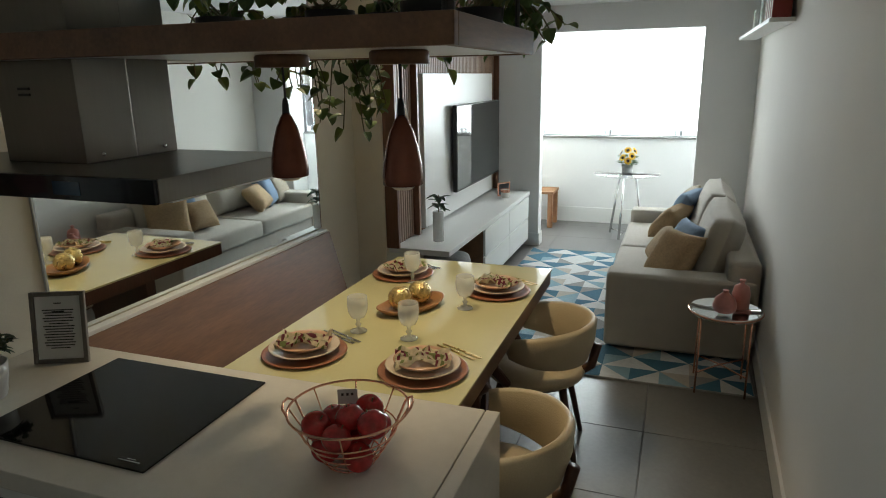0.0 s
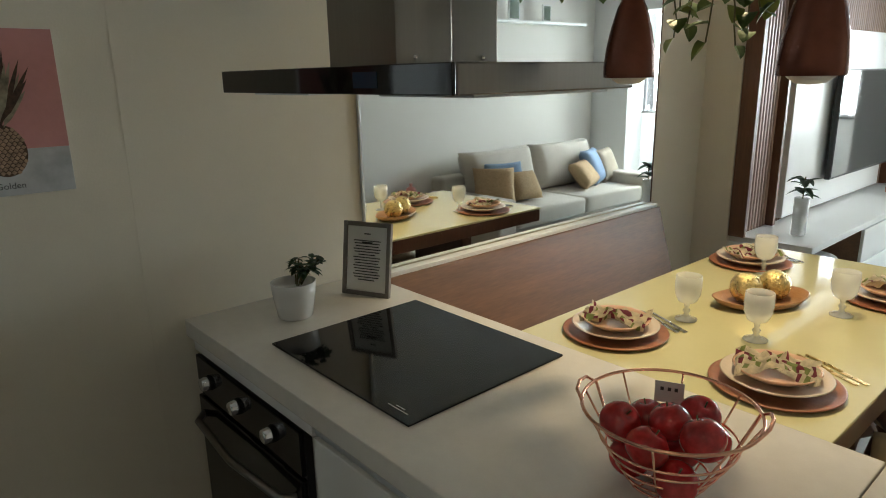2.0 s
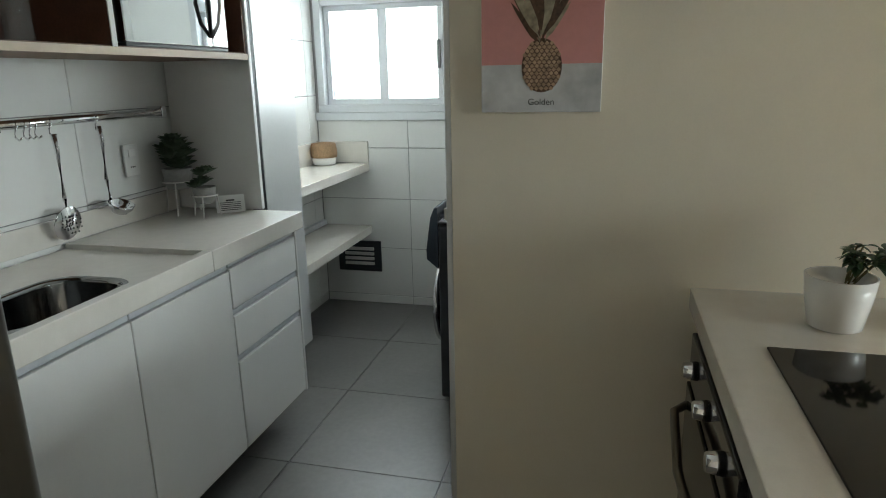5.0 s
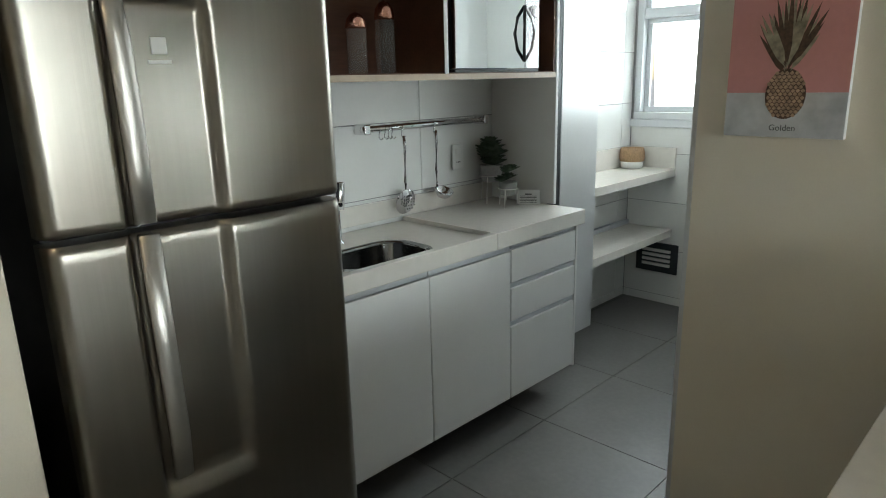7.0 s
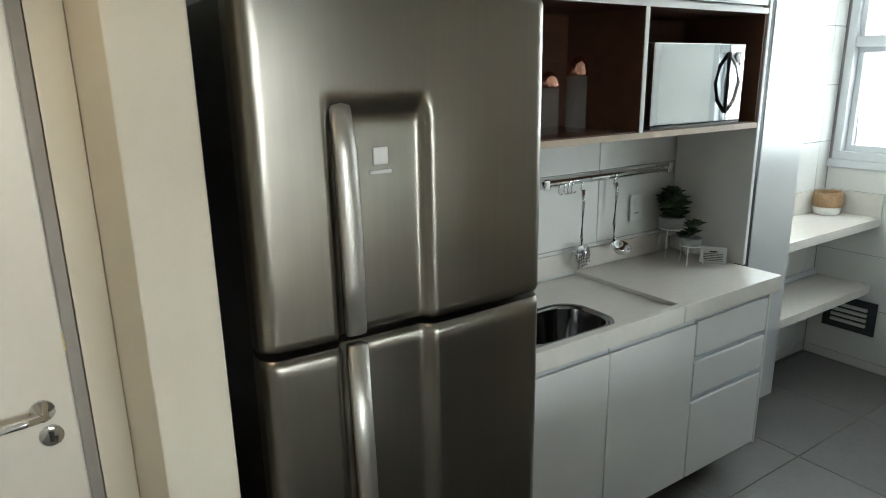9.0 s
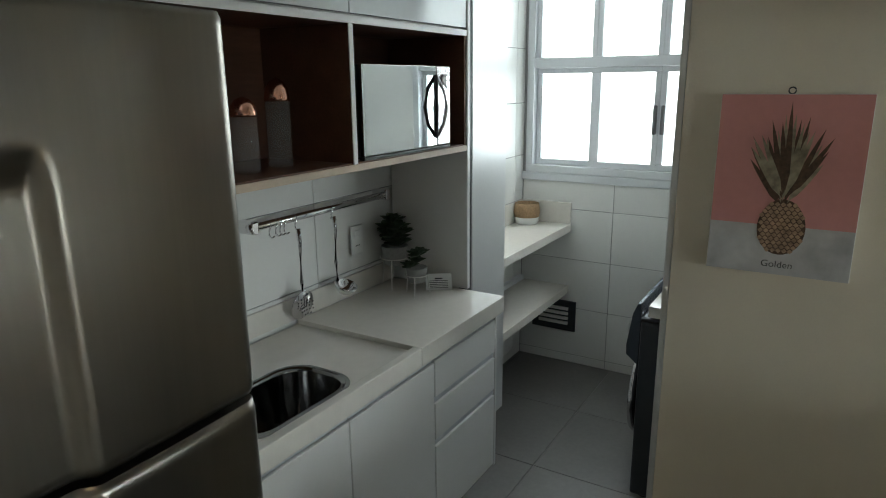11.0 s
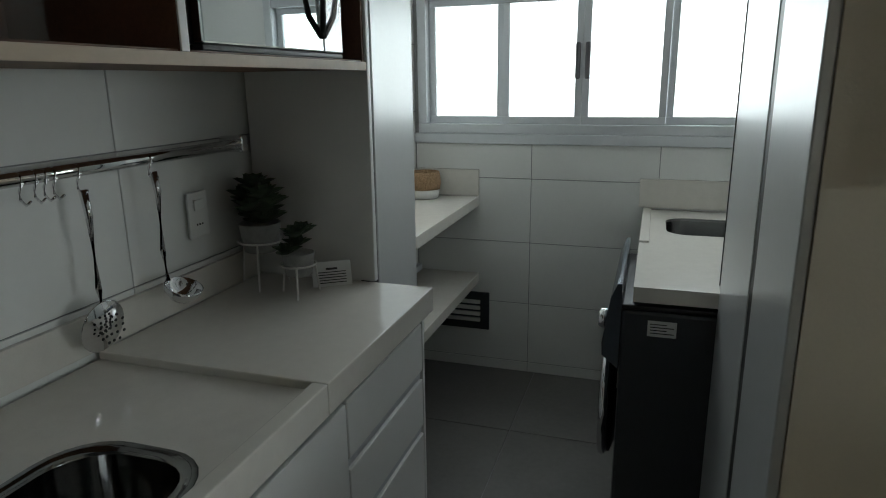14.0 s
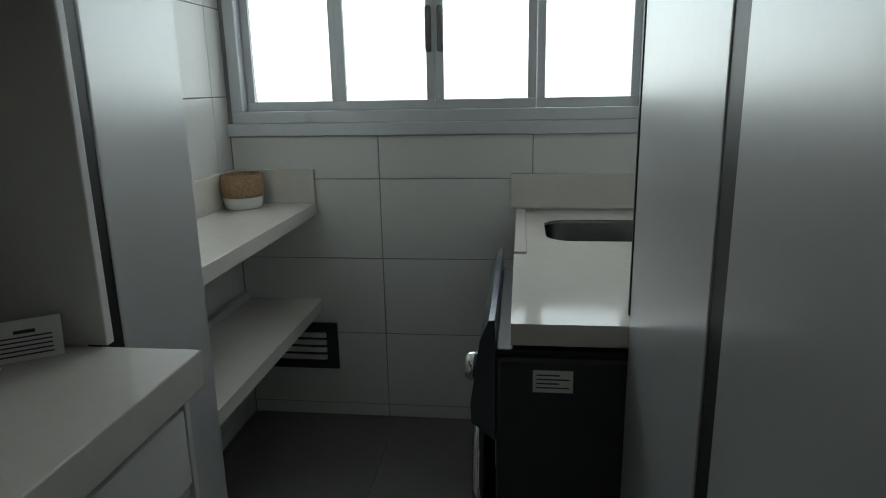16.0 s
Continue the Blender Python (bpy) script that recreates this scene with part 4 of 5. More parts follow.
sk = thing("kitchen_sink", "polished stainless steel undermount sink bowl", "sink", ((SX0 + SX1) / 2, (SY0 + SY1) / 2, 0.0))


def bowl(w, h, r, z1, z0):
    bm = bmesh.new()
    rows = []
    for dw, z in ((0.022, z1), (0.0, z1), (-0.002, z1 - 0.01), (-0.012, z0 + 0.03), (-0.04, z0 + 0.004), (-0.09, z0)):
        rows.append([bm.verts.new((x, y, z)) for x, y in rrect(w + dw, h + dw, max(0.01, r + dw * .5))])
    for a, b2 in zip(rows, rows[1:]):
        for i in range(len(a)):
            j = (i + 1) % len(a)
            bm.faces.new((a[i], a[j], b2[j], b2[i]))
    bm.faces.new(rows[-1])
    return bm


part("bowl", bowl((SX1 - SX0) / 2 - 0.002, (SY1 - SY0) / 2 - 0.002, 0.09, 0.884, 0.70), mat("polished_sink_steel", (0.24, 0.24, 0.235), 0.09, 1.0, vary=0.05, bump=0), sk, "", True)
part("drain", lathe([(0.03, 0.7215), (0.03, 0.724), (0.02, 0.7235)], 24), STEEL, sk, "", True)
tap = thing("kitchen_tap", "chrome single-lever kitchen tap", "tap", (-2.0, -0.72, 0.882))
part("base", lathe([(0.027, 0), (0.027, 0.006), (0.017, 0.012), (0.016, 0.13)], 24), CHROME, tap, "", True)
part("spout", tube([(0, 0, 0.11), (0.03, 0.02, 0.125), (0.08, 0.05, 0.135), (0.11, 0.07, 0.122)], 0.010, 12), CHROME, tap, "", True)
part("lever", lathe([(0.021, 0.135), (0.022, 0.17), (0.020, 0.235), (0.018, 0.24)], 20, m=pose(0.0, 0, 0, 0, -6)), CHROME, tap, "", True)

# wall cabinets
uc = thing("wall_cabinet", "wall cabinet with open walnut niches and white flap doors", "cabinet", (0, 0, 0))
UX0, UX1, UY = -3.085, -1.53, -0.48
part("bottom_board", box((UX0, CB - 0.01, 1.49), (UX1, UY, 1.508), 0.002), WALNUT, uc)
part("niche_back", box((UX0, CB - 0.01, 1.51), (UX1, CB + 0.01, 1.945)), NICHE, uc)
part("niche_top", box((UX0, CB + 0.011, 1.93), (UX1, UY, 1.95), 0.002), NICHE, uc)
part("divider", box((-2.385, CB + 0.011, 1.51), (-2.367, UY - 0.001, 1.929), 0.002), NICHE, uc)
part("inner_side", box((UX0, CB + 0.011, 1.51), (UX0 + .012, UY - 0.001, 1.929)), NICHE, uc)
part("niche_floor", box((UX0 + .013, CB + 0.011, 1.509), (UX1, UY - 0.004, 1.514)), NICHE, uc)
part("front_edge", box((UX0, UY + 0.001, 1.488), (UX1, UY + 0.005, 1.510), 0.001), mat("light_edge_band", (0.50, 0.40, 0.30), 0.5, vary=0.1), uc, "pale edge band")
part("front_edge", box((UX0, UY + 0.001, 1.928), (UX1, UY + 0.005, 1.95), 0.001), LAMI, uc)
part("front_edge", box((-2.386, UY + 0.001, 1.5105), (-2.366, UY + 0.005, 1.9275), 0.001), LAMI, uc)
for a, b2 in ((UX0 + .002, -2.378), (-2.374, UX1)):
    part("flap_door", box((a, UY - 0.018, 1.958), (b2, UY + 0.002, 2.44), 0.003), mat("white_gloss", (0.72, 0.76, 0.76), 0.08, vary=0.02, bump=0), uc, "glossy white flap door")
part("carcass", box((UX0, CB, 1.952), (UX1, UY - 0.02, 2.44)), LAMI, uc)
part("end_panel", box((-3.108, CB, 0.902), (-3.087, -0.474, 2.46), 0.003), LAMI, uc, "tall white end panel down to the worktop")
fc = thing("fridge_cabinet", "white overhead cabinet above the refrigerator", "cabinet", (0, 0, 0))
part("body", box((-1.526, CB, 2.0), (-0.775, -0.12, 2.46), 0.002), LAMI, fc)
part("cabinet_door", box((-1.526, -0.118, 2.0), (-0.775, -0.10, 2.46), 0.003), LAMI, fc)
mw = thing("microwave", "microwave oven with mirrored door and bowed handle", "microwave", (-2.965, -0.485, 1.5145))
part("body", box((0.0, -0.36, 0.012), (0.535, -0.02, 0.30), 0.006), BLACK, mw)
part("door", box((0.10, -0.018, 0.012), (0.535, 0.004, 0.30), 0.004), MIRROR, mw, "mirrored glass door")
part("control_panel", box((0.0, -0.018, 0.012), (0.098, 0.004, 0.30), 0.004), mat("silver_panel", (0.6, 0.6, 0.6), 0.25, 0.8, bump=0), mw, "silver control panel")
part("trim", box((0.0, -0.02, 0.0), (0.535, 0.002, 0.011), 0.002), BLACK, mw)
for s in (1, -1):
    part("handle", tube([(0.105 + s * 0.0, 0.006, 0.045), (0.105 + s * 0.025, 0.022, 0.09), (0.105 + s * 0.034, 0.03, 0.155), (0.105 + s * 0.025, 0.022, 0.22), (0.105, 0.006, 0.265)], 0.007, 10), BLACK if s > 0 else CHROME, mw, "bowed dark handle", True)
dl = part("dial", lathe([(0.026, 0), (0.026, 0.008), (0.020, 0.012)], 26, m=pose(0.045, 0.004, 0.245, -90)), CHROME, mw, "round clock dial", True)
part("foot", box((0.03, -0.3, -0.004), (0.5, -0.05, 0.013)), BLACK, mw)
for x, y, h in ((-2.05, -0.60, 0.21), (-2.20, -0.62, 0.26), (-1.90, -0.62, 0.21)):
    j = thing("glass_jar", "ribbed glass jar with a copper lid", "jar", (x, y, 1.5145), group="jars in the niche")
    part("body", lathe([(0.034, 0), (0.037, 0.004), (0.037, h * .72), (0.034, h * .74), (0.034, h * .735), (0.0345, 0.008), (0.0, 0.006)], 28), JARG, j, "", True)
    part("lid", lathe([(0.037, h * .742), (0.037, h * .78), (0.033, h * .88), (0.02, h * .96), (0.0, h)], 28), COPPER, j, "domed copper lid", True)
soc = thing("wall_socket", "white plate on the niche wall", "socket", (-2.46, -0.843, 1.86))
part("plate", box((-0.03, 0, -0.04), (0.03, 0.006, 0.04), 0.002), PAPER, soc)
WY = -0.863
rl = thing("utensil_rail", "chrome utensil rail with hooks", "rail", (0, 0, 0))
part("bar", tube([(-2.985, -0.805, 1.300), (-2.215, -0.805, 1.300)], 0.014, 14), CHROME, rl, "", True)
for x in (-2.97, -2.235):
    part("bracket", box((x - 0.016, WY, 1.278), (x + 0.016, -0.79, 1.322), 0.006), CHROME, rl)


def hook(x):
    part("hook", tube([(x, -0.805, 1.312), (x, -0.792, 1.308), (x, -0.789, 1.293), (x, -0.800, 1.278), (x, -0.80, 1.263), (x, -0.788, 1.253), (x, -0.776, 1.261)], 0.0025, 6), CHROME, rl, "", True)


for x in (-2.30, -2.33, -2.35, -2.37, -2.424, -2.616):
    hook(x)
sk1 = thing("skimmer", "stainless steel slotted skimmer hanging from the rail", "utensil", (-2.424, -0.788, -0.018))
part("shaft", tube([(0, 0, 1.280), (0, 0.005, 1.23), (0, 0.002, 1.078), (0, 0.004, 1.018)], 0.0085, 10, r2=0.0055), CHROME, sk1, "", True)
b = lathe([(0.001, 0), (0.034, 0.003), (0.054, 0.012), (0.056, 0.013), (0.053, 0.015), (0.032, 0.006), (0.001, 0.003)], 32, m=pose(0, 0.012, 0.995, 80))
hd2 = part("head", b, CHROME, sk1, "perforated round head", True)
for i in range(-2, 3):
    for j in range(-2, 3):
        if i * i + j * j < 6:
            part("hole", lathe([(0.0034, 0), (0.0034, 0.0012)], 8, m=pose(i * 0.014, 0.0175 + 0.0014 * (i * i + j * j), 0.995 + j * 0.013, 80)), BLACK, hd2)
ld1 = thing("ladle", "stainless steel ladle hanging from the rail", "utensil", (-2.616, -0.788, 0.012))
part("shaft", tube([(0, 0, 1.260), (0, 0.006, 1.218), (0, 0.0, 1.078), (0.0, 0.005, 1.008)], 0.0085, 10, r2=0.0055), CHROME, ld1, "", True)
part("bowl", lathe([(0.001, -0.03), (0.025, -0.025), (0.04, -0.008), (0.044, 0.008), (0.041, 0.008), (0.037, -0.006), (0.022, -0.021), (0.001, -0.026)], 30, m=pose(-0.01, 0.035, 0.988, -20)), CHROME, ld1, "", True)
sw = thing("light_switch", "white socket and switch plate on the tiles", "switch", (-2.83, WY + .004, 1.13))
part("plate", box((-0.038, 0, -0.06), (0.038, 0.008, 0.06), 0.003), PAPER, sw)
part("rocker", box((-0.018, 0.008, 0.012), (0.018, 0.012, 0.04), 0.002), LAMI, sw)
for x in (-.01, 0, .01):
    part("socket_hole", lathe([(0.003, 0), (0.003, 0.0006)], 10, m=pose(x, 0.0083, -0.025, -90)), BLACK, sw)


def stand_plant(loc, r0, h, n, seed, size):
    r = random.Random(seed)
    p = thing("succulent", "succulent in a grey pot on a white wire stand", "plant", loc, group="succulents on the worktop")
    for k in range(3):
        a = 2.1 * k + 0.4
        part("stand_leg", tube([(r0 * 1.25 * math.cos(a), r0 * 1.25 * math.sin(a), 0.0), (r0 * 1.02 * math.cos(a), r0 * 1.02 * math.sin(a), h + 0.03)], 0.003, 6), CERAM, p)
    part("stand_ring", ring((0, 0, h + 0.03), r0 * 1.03, 0.003, 30), CERAM, p, "", True)
    part("pot", lathe([(r0 * .72, h), (r0 * .78, h + .002), (r0 * .97, h + r0 * 1.35), (r0 * .9, h + r0 * 1.35), (r0 * .86, h + r0 * 1.15), (0.001, h + r0 * 1.15)], 28), CONCR, p, "", True)
    b = bmesh.new()
    for c in range(n):
        ca = r.uniform(0, 6.28)
        cr = r.uniform(0, r0 * 0.9)
        c0 = Vector((cr * math.cos(ca), cr * math.sin(ca), h + r0 * 1.3 + r.uniform(0, size * 1.2)))
        for k in range(14):
            a = k * 2.4
            el = 0.2 + 1.0 * (k / 14)
            leaf(b, c0, (math.cos(a) * math.cos(el), math.sin(a) * math.cos(el), math.sin(el)), size * (0.85 - 0.35 * k / 14), size * 0.58, -0.1, fold=0.25)
    part("foliage", b, mat("succulent_leaf", (0.06, 0.10, 0.055), 0.5, vary=0.3, scale=20), p)


stand_plant((-2.985, -0.775, 0.90), 0.06, 0.10, 13, 1, 0.085)
stand_plant((-2.935, -0.63, 0.90), 0.046, 0.055, 5, 2, 0.06)
cd = solo("info_card", box((-0.055, -0.001, 0), (0.055, 0.001, 0.07), m=pose(0, 0, 0, -20)), PAPER, "small white printed card leaning on the worktop", "card", (-3.02, -0.575, 0.901), 125)
for k in range(6):
    w = 0.016 if k == 0 else 0.04
    part("print_line", box((-w, -0.0018, 0.046 - k * 0.0075), (w, -0.0012, (0.052 if k == 0 else 0.0485) - k * 0.0075), m=pose(0, 0, 0, -20)), INK, cd)

# ---- laundry ----
tl = thing("tall_cabinet", "tall narrow satin cabinet with black shadow gap", "cabinet", (-3.125, -0.50, 0))
part("body", box((-0.375, -0.37, 0.16), (-0.004, -0.02, 2.46), 0.002), LAMI, tl)
part("cabinet_door", box((-0.375, -0.018, 0.16), (-0.052, 0.0, 2.46), 0.003), SATIN, tl, "satin metallic door")
part("shadow_gap", box((-0.050, -0.03, 0.16), (0.014, -0.003, 2.46)), BLACK, tl, "black grip profile")
for z, nm in ((0.91, "upper"), (0.515, "lower")):
    s = thing("laundry_shelf", "thick white quartz shelf in the laundry", "shelf", (0, 0, 0), group="laundry shelves")
    part("slab", box((-4.515, -0.868, z - 0.05), (-3.505, -0.54, z), 0.003), QUARTZ, s)
    if nm == "upper":
        part("upstand", box((-4.516, -0.85, z + 0.0005), (-4.498, -0.54, z + 0.13), 0.002), QUARTZ, s)
        part("upstand", box((-4.497, -0.868, z + 0.0005), (-3.505, -0.852, z + 0.13), 0.002), QUARTZ, s)
    else:
        part("rail", box((-4.50, -0.868, z + 0.0005), (-3.505, -0.84, z + 0.03), 0.002), ALU, s)
bs = thing("rattan_pot", "rattan pot with a white base on the shelf", "pot", (-4.40, -0.785, 0.91))
part("base", lathe([(0.06, 0), (0.068, 0.004), (0.075, 0.045)], 32), CERAM, bs, "white ceramic base", True)
part("weave", lathe([(0.076, 0.045), (0.08, 0.07), (0.078, 0.10), (0.072, 0.128), (0.066, 0.128), (0.070, 0.10), (0.068, 0.05)], 32), RATTAN, bs, "woven rattan band", True)
vt = thing("wall_vent", "black wall vent with bright slats", "vent", (-4.516, -0.775, 0.213))
part("frame", box((0, 0, 0), (0.012, 0.29, 0.20), 0.003), DARKGREY, vt)
# white colour puts the window's reflection into the polished slats
for k in range(4):
    part("slat", box((0.013, 0.05, 0.045 + k * 0.032), (0.026, 0.245, 0.064 + k * 0.032), 0.002), CERAM, vt, "polished slat, white for the window reflection")
lt = thing("laundry_worktop", "white quartz laundry worktop with tub cutout", "worktop", (0, 0, 0))
LY = 0.235
LZ = 0.882
b = cut_slab((-4.515, LY), (-3.30, 1.14), LZ - 0.045, LZ, (-4.175, 0.59), 0.165, 0.26, 0.08)
part("slab", b, QUARTZ, lt)
part("lip", box((-4.515, LY, LZ + 0.0005), (-3.85, LY + 0.035, LZ + 0.008), 0.002), QUARTZ, lt)
part("upstand", box((-4.516, LY - 0.02, LZ + 0.009), (-4.498, 1.14, 1.02), 0.002), QUARTZ, lt)
st = thing("laundry_tub", "stainless steel laundry tub under the worktop", "sink", (-4.175, 0.59, 0))
# steel colour darkened to hold the shade inside the tub
part("bowl", bowl(0.163, 0.258, 0.08, LZ - 0.002, 0.60), mat("shaded_tub_steel", (0.14, 0.14, 0.14), 0.2, 1.0, vary=0.05, bump=0), st, "", True)
wm = thing("washing_machine", "dark grey front-loading washing machine", "washing machine", (-3.305, 0.205, 0))
part("body", box((-0.60, 0.0, 0.02), (0.0, 0.62, 0.81), 0.012), DARKGREY, wm)
b = prism([(-0.002, 0.62), (-0.05, 0.66), (-0.052, 0.70), (-0.032, 0.84), (-0.014, 0.885), (-0.002, 0.885), (0.0, 0.838)], -0.598, -0.002, m=None)
for v in b.verts:
    v.co = Vector((v.co.z, v.co.x, v.co.y))
cp = part("control_panel", b, mat("washer_panel", (0.10, 0.12, 0.15), 0.2, 0.4, bump=0), wm)
kb = part("knob", lathe([(0.032, 0), (0.032, 0.02), (0.027, 0.03)], 28, m=pose(-0.12, -0.04, 0.735, 90)), CHROME, cp, "chrome programme knob", True)
dd = part("door", lathe([(0.14, 0), (0.17, 0.012), (0.195, 0.02), (0.20, 0.04), (0.18, 0.05), (0.16, 0.045), (0.12, 0.03), (0.0, 0.02)], 40, m=pose(-0.30, 0.0, 0.39, 90)), BLKGLASS, wm, "round glass door", True)
part("door_ring", ring((-0.30, -0.045, 0.39), 0.195, 0.014, 48, axis="y"), CHROME, dd, "chrome door ring", True)
part("top", box((-0.60, 0.0, 0.811), (0.0, 0.60, 0.825), 0.004), BLACK, wm)
lb = part("label_sticker", box((0.0005, 0.075, 0.735), (0.0015, 0.155, 0.783)), PAPER, wm, "white rating sticker")
for k in range(4):
    part("print_bar", box((0.0016, 0.082, 0.744 + k * 0.009), (0.002, 0.148 - (k % 2) * 0.02, 0.747 + k * 0.009)), INK, lb)
part("door_sticker", box((-0.06, -0.0015, 0.55), (-0.02, -0.0005, 0.60)), PAPER, wm)
for x in (-.55, -.05):
    for y in (.05, .57):
        part("foot", lathe([(0.02, 0), (0.02, 0.02)], 14, m=pose(x, y, 0)), BLACK, wm)
tc = thing("broom_cabinet", "tall satin aluminium cabinet with black grip channel", "cabinet", (0, 0, 0))
TY = 0.462
part("body", box((-3.298, TY + 0.03, 0.05), (-2.575, 1.13, 2.46), 0.002), LAMI, tc)
part("cabinet_door", box((-3.296, TY, 0.05), (-2.807, TY + 0.02, 2.46), 0.003), SATIN, tc, "satin aluminium door")
part("grip_channel", box((-2.805, TY + 0.002, 0.05), (-2.757, TY + 0.028, 2.46)), BLACK, tc, "black grip channel")
part("cabinet_door", box((-2.755, TY, 0.05), (-2.425, TY + 0.017, 2.46), 0.003), SATIN, tc, "satin aluminium door")
part("edge_profile", box((-3.306, TY - 0.002, 0.905), (-3.2975, TY + 0.02, 2.46)), BLACK, tc, "thin black edge profile")
part("plinth", box((-3.297, TY + 0.04, 0), (-2.576, 1.12, 0.05)), BLACK, tc)

# ---- living room ----
tvp = thing("television_wall_unit", "slatted wooden television panel with white board", "panel", (-1.955, 3.77, 0))
part("edge_board", box((0.001, 0.0, 0.772), (0.085, 0.024, 2.45), 0.002), WALNUTV, tvp)
part("edge_board", box((0.001, 2.39, 0.772), (0.085, 2.414, 2.45), 0.002), WALNUTV, tvp)
part("edge_board", box((0.013, 0.385, 0.772), (0.075, 0.415, 2.45), 0.002), WALNUTV, tvp)
# near-black colour carries the shade in the gaps between slats
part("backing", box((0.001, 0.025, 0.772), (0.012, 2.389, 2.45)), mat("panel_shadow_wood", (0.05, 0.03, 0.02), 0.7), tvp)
part("white_board", box((0.04, 0.485, 0.80), (0.08, 2.18, 1.845), 0.003), LAMI, tvp, "white lacquered board")
sl0 = None
y = 0.035
while y < 2.385:
    if not 0.37 < y < 0.43:
        if sl0 is None:
            sl0 = part("slat", box((0.0125, -0.011, 0.772), (0.038, 0.011, 2.45), 0.003, seg=1), SLATM, tvp)
            sl0.location.y = y
        else:
            o = new("slat", sl0.data)
            o.parent = tvp
            o.location.y = y
    y += 0.036
tv = thing("television", "flat black wall-mounted television", "television", (-1.835, 5.385, 0.975))
part("bezel", box((-0.016, -0.61, -0.01), (0.016, 0.61, 0.64), 0.004), BLACK, tv)
part("screen", box((0.0165, -0.60, 0.004), (0.019, 0.60, 0.632)), SCREEN, tv, "glossy dark screen")
part("bracket", box((-0.04, -0.15, 0.15), (-0.0165, 0.15, 0.40)), BLACK, tv)
cn = thing("tv_console", "floating white console with four drawers", "console", (-1.954, 3.80, 0))
part("top", box((0.0, 0.0, 0.735), (0.41, 2.30, 0.771), 0.003), LAMI, cn)
part("drawer_body", box((0.005, 0.82, 0.31), (0.385, 2.285, 0.733), 0.002), WALNUT, cn, "walnut drawer case")
for a in (0.823, 1.556):
    for z0, z1 in ((0.312, 0.515), (0.522, 0.722)):
        part("drawer", box((0.386, a, z0), (0.404, a + 0.728, z1), 0.003), LAMI, cn)
vs = thing("leaf_vase", "tall clear glass vase with monstera leaves", "vase", (-1.70, 4.03, 0.772))
part("vase", lathe([(0.03, 0), (0.036, 0.004), (0.036, 0.20), (0.033, 0.20), (0.033, 0.012), (0.0, 0.01)], 28), GOBLET, vs, "", True)
b = bmesh.new()
r = random.Random(5)
for k in range(13):
    a = k * 2.4
    leaf(b, (0.0, 0.0, 0.21 + 0.008 * k), (math.cos(a), math.sin(a), 0.25 + 0.5 * math.sin(k)), 0.085, 0.05, 0.3)
part("foliage", b, LEAFD, vs)
part("stem", tube([(0, 0, 0.02), (0.005, 0, 0.31)], 0.003, 6), STEM, vs)
pf = thing("photo_frame", "small copper frame on the console", "frame", (-1.72, 5.80, 0.772), 55)
part("border", box((-0.07, -0.006, 0), (0.07, 0.006, 0.12), 0.003), COPPER, pf)
part("photo", box((-0.055, -0.009, 0.012), (0.055, -0.0065, 0.108)), DARKGREY, pf)
ca = thing("candle_cup", "white candle cup on the console", "candle", (-1.68, 5.70, 0.772))
part("cup", lathe([(0.035, 0), (0.04, 0.004), (0.04, 0.07), (0.035, 0.07), (0.0, 0.065)], 24), CERAM, ca, "", True)
part("band", lathe([(0.041, 0.05), (0.041, 0.075)], 24, cap=False), COPPER, ca)
DEEP = Matrix.Translation((-0.249, 0.131, 1.815)) @ Matrix.Scale(1.14, 4) @ Matrix.Translation((0.249, -0.131, -1.815))
for o in (tvp, tv, cn, vs, pf, ca):
    o.matrix_basis = DEEP @ o.matrix_basis
po = thing("pouf", "round grey pouf beneath the console", "pouf", (-1.94, 4.85, 0))
part("cushion", lathe([(0.17, 0.02), (0.19, 0.06), (0.195, 0.4), (0.18, 0.44), (0.1, 0.455), (0, 0.457)], 32), CONCR, po, "", True)
part("base", lathe([(0.165, 0), (0.165, 0.02)], 32), BLACK, po)

sf = thing("sofa", "three-seat sofa in pale linen with loose back cushions", "sofa", (-0.645, 4.38, 0))
SL = 2.40
part("base", box((0.03, 0.02, 0.04), (0.92, SL - 0.02, 0.27), 0.02), FABRIC, sf)
part("armrest", box((0.0, 0.0, 0.03), (0.92, 0.22, 0.55), 0.03, seg=4), FABRIC, sf)
part("armrest", box((0.0, SL - 0.22, 0.03), (0.92, SL, 0.55), 0.03, seg=4), FABRIC, sf)
part("back_frame", box((0.74, 0.02, 0.1), (0.935, SL - 0.02, 0.68), 0.04, seg=4), FABRIC, sf)


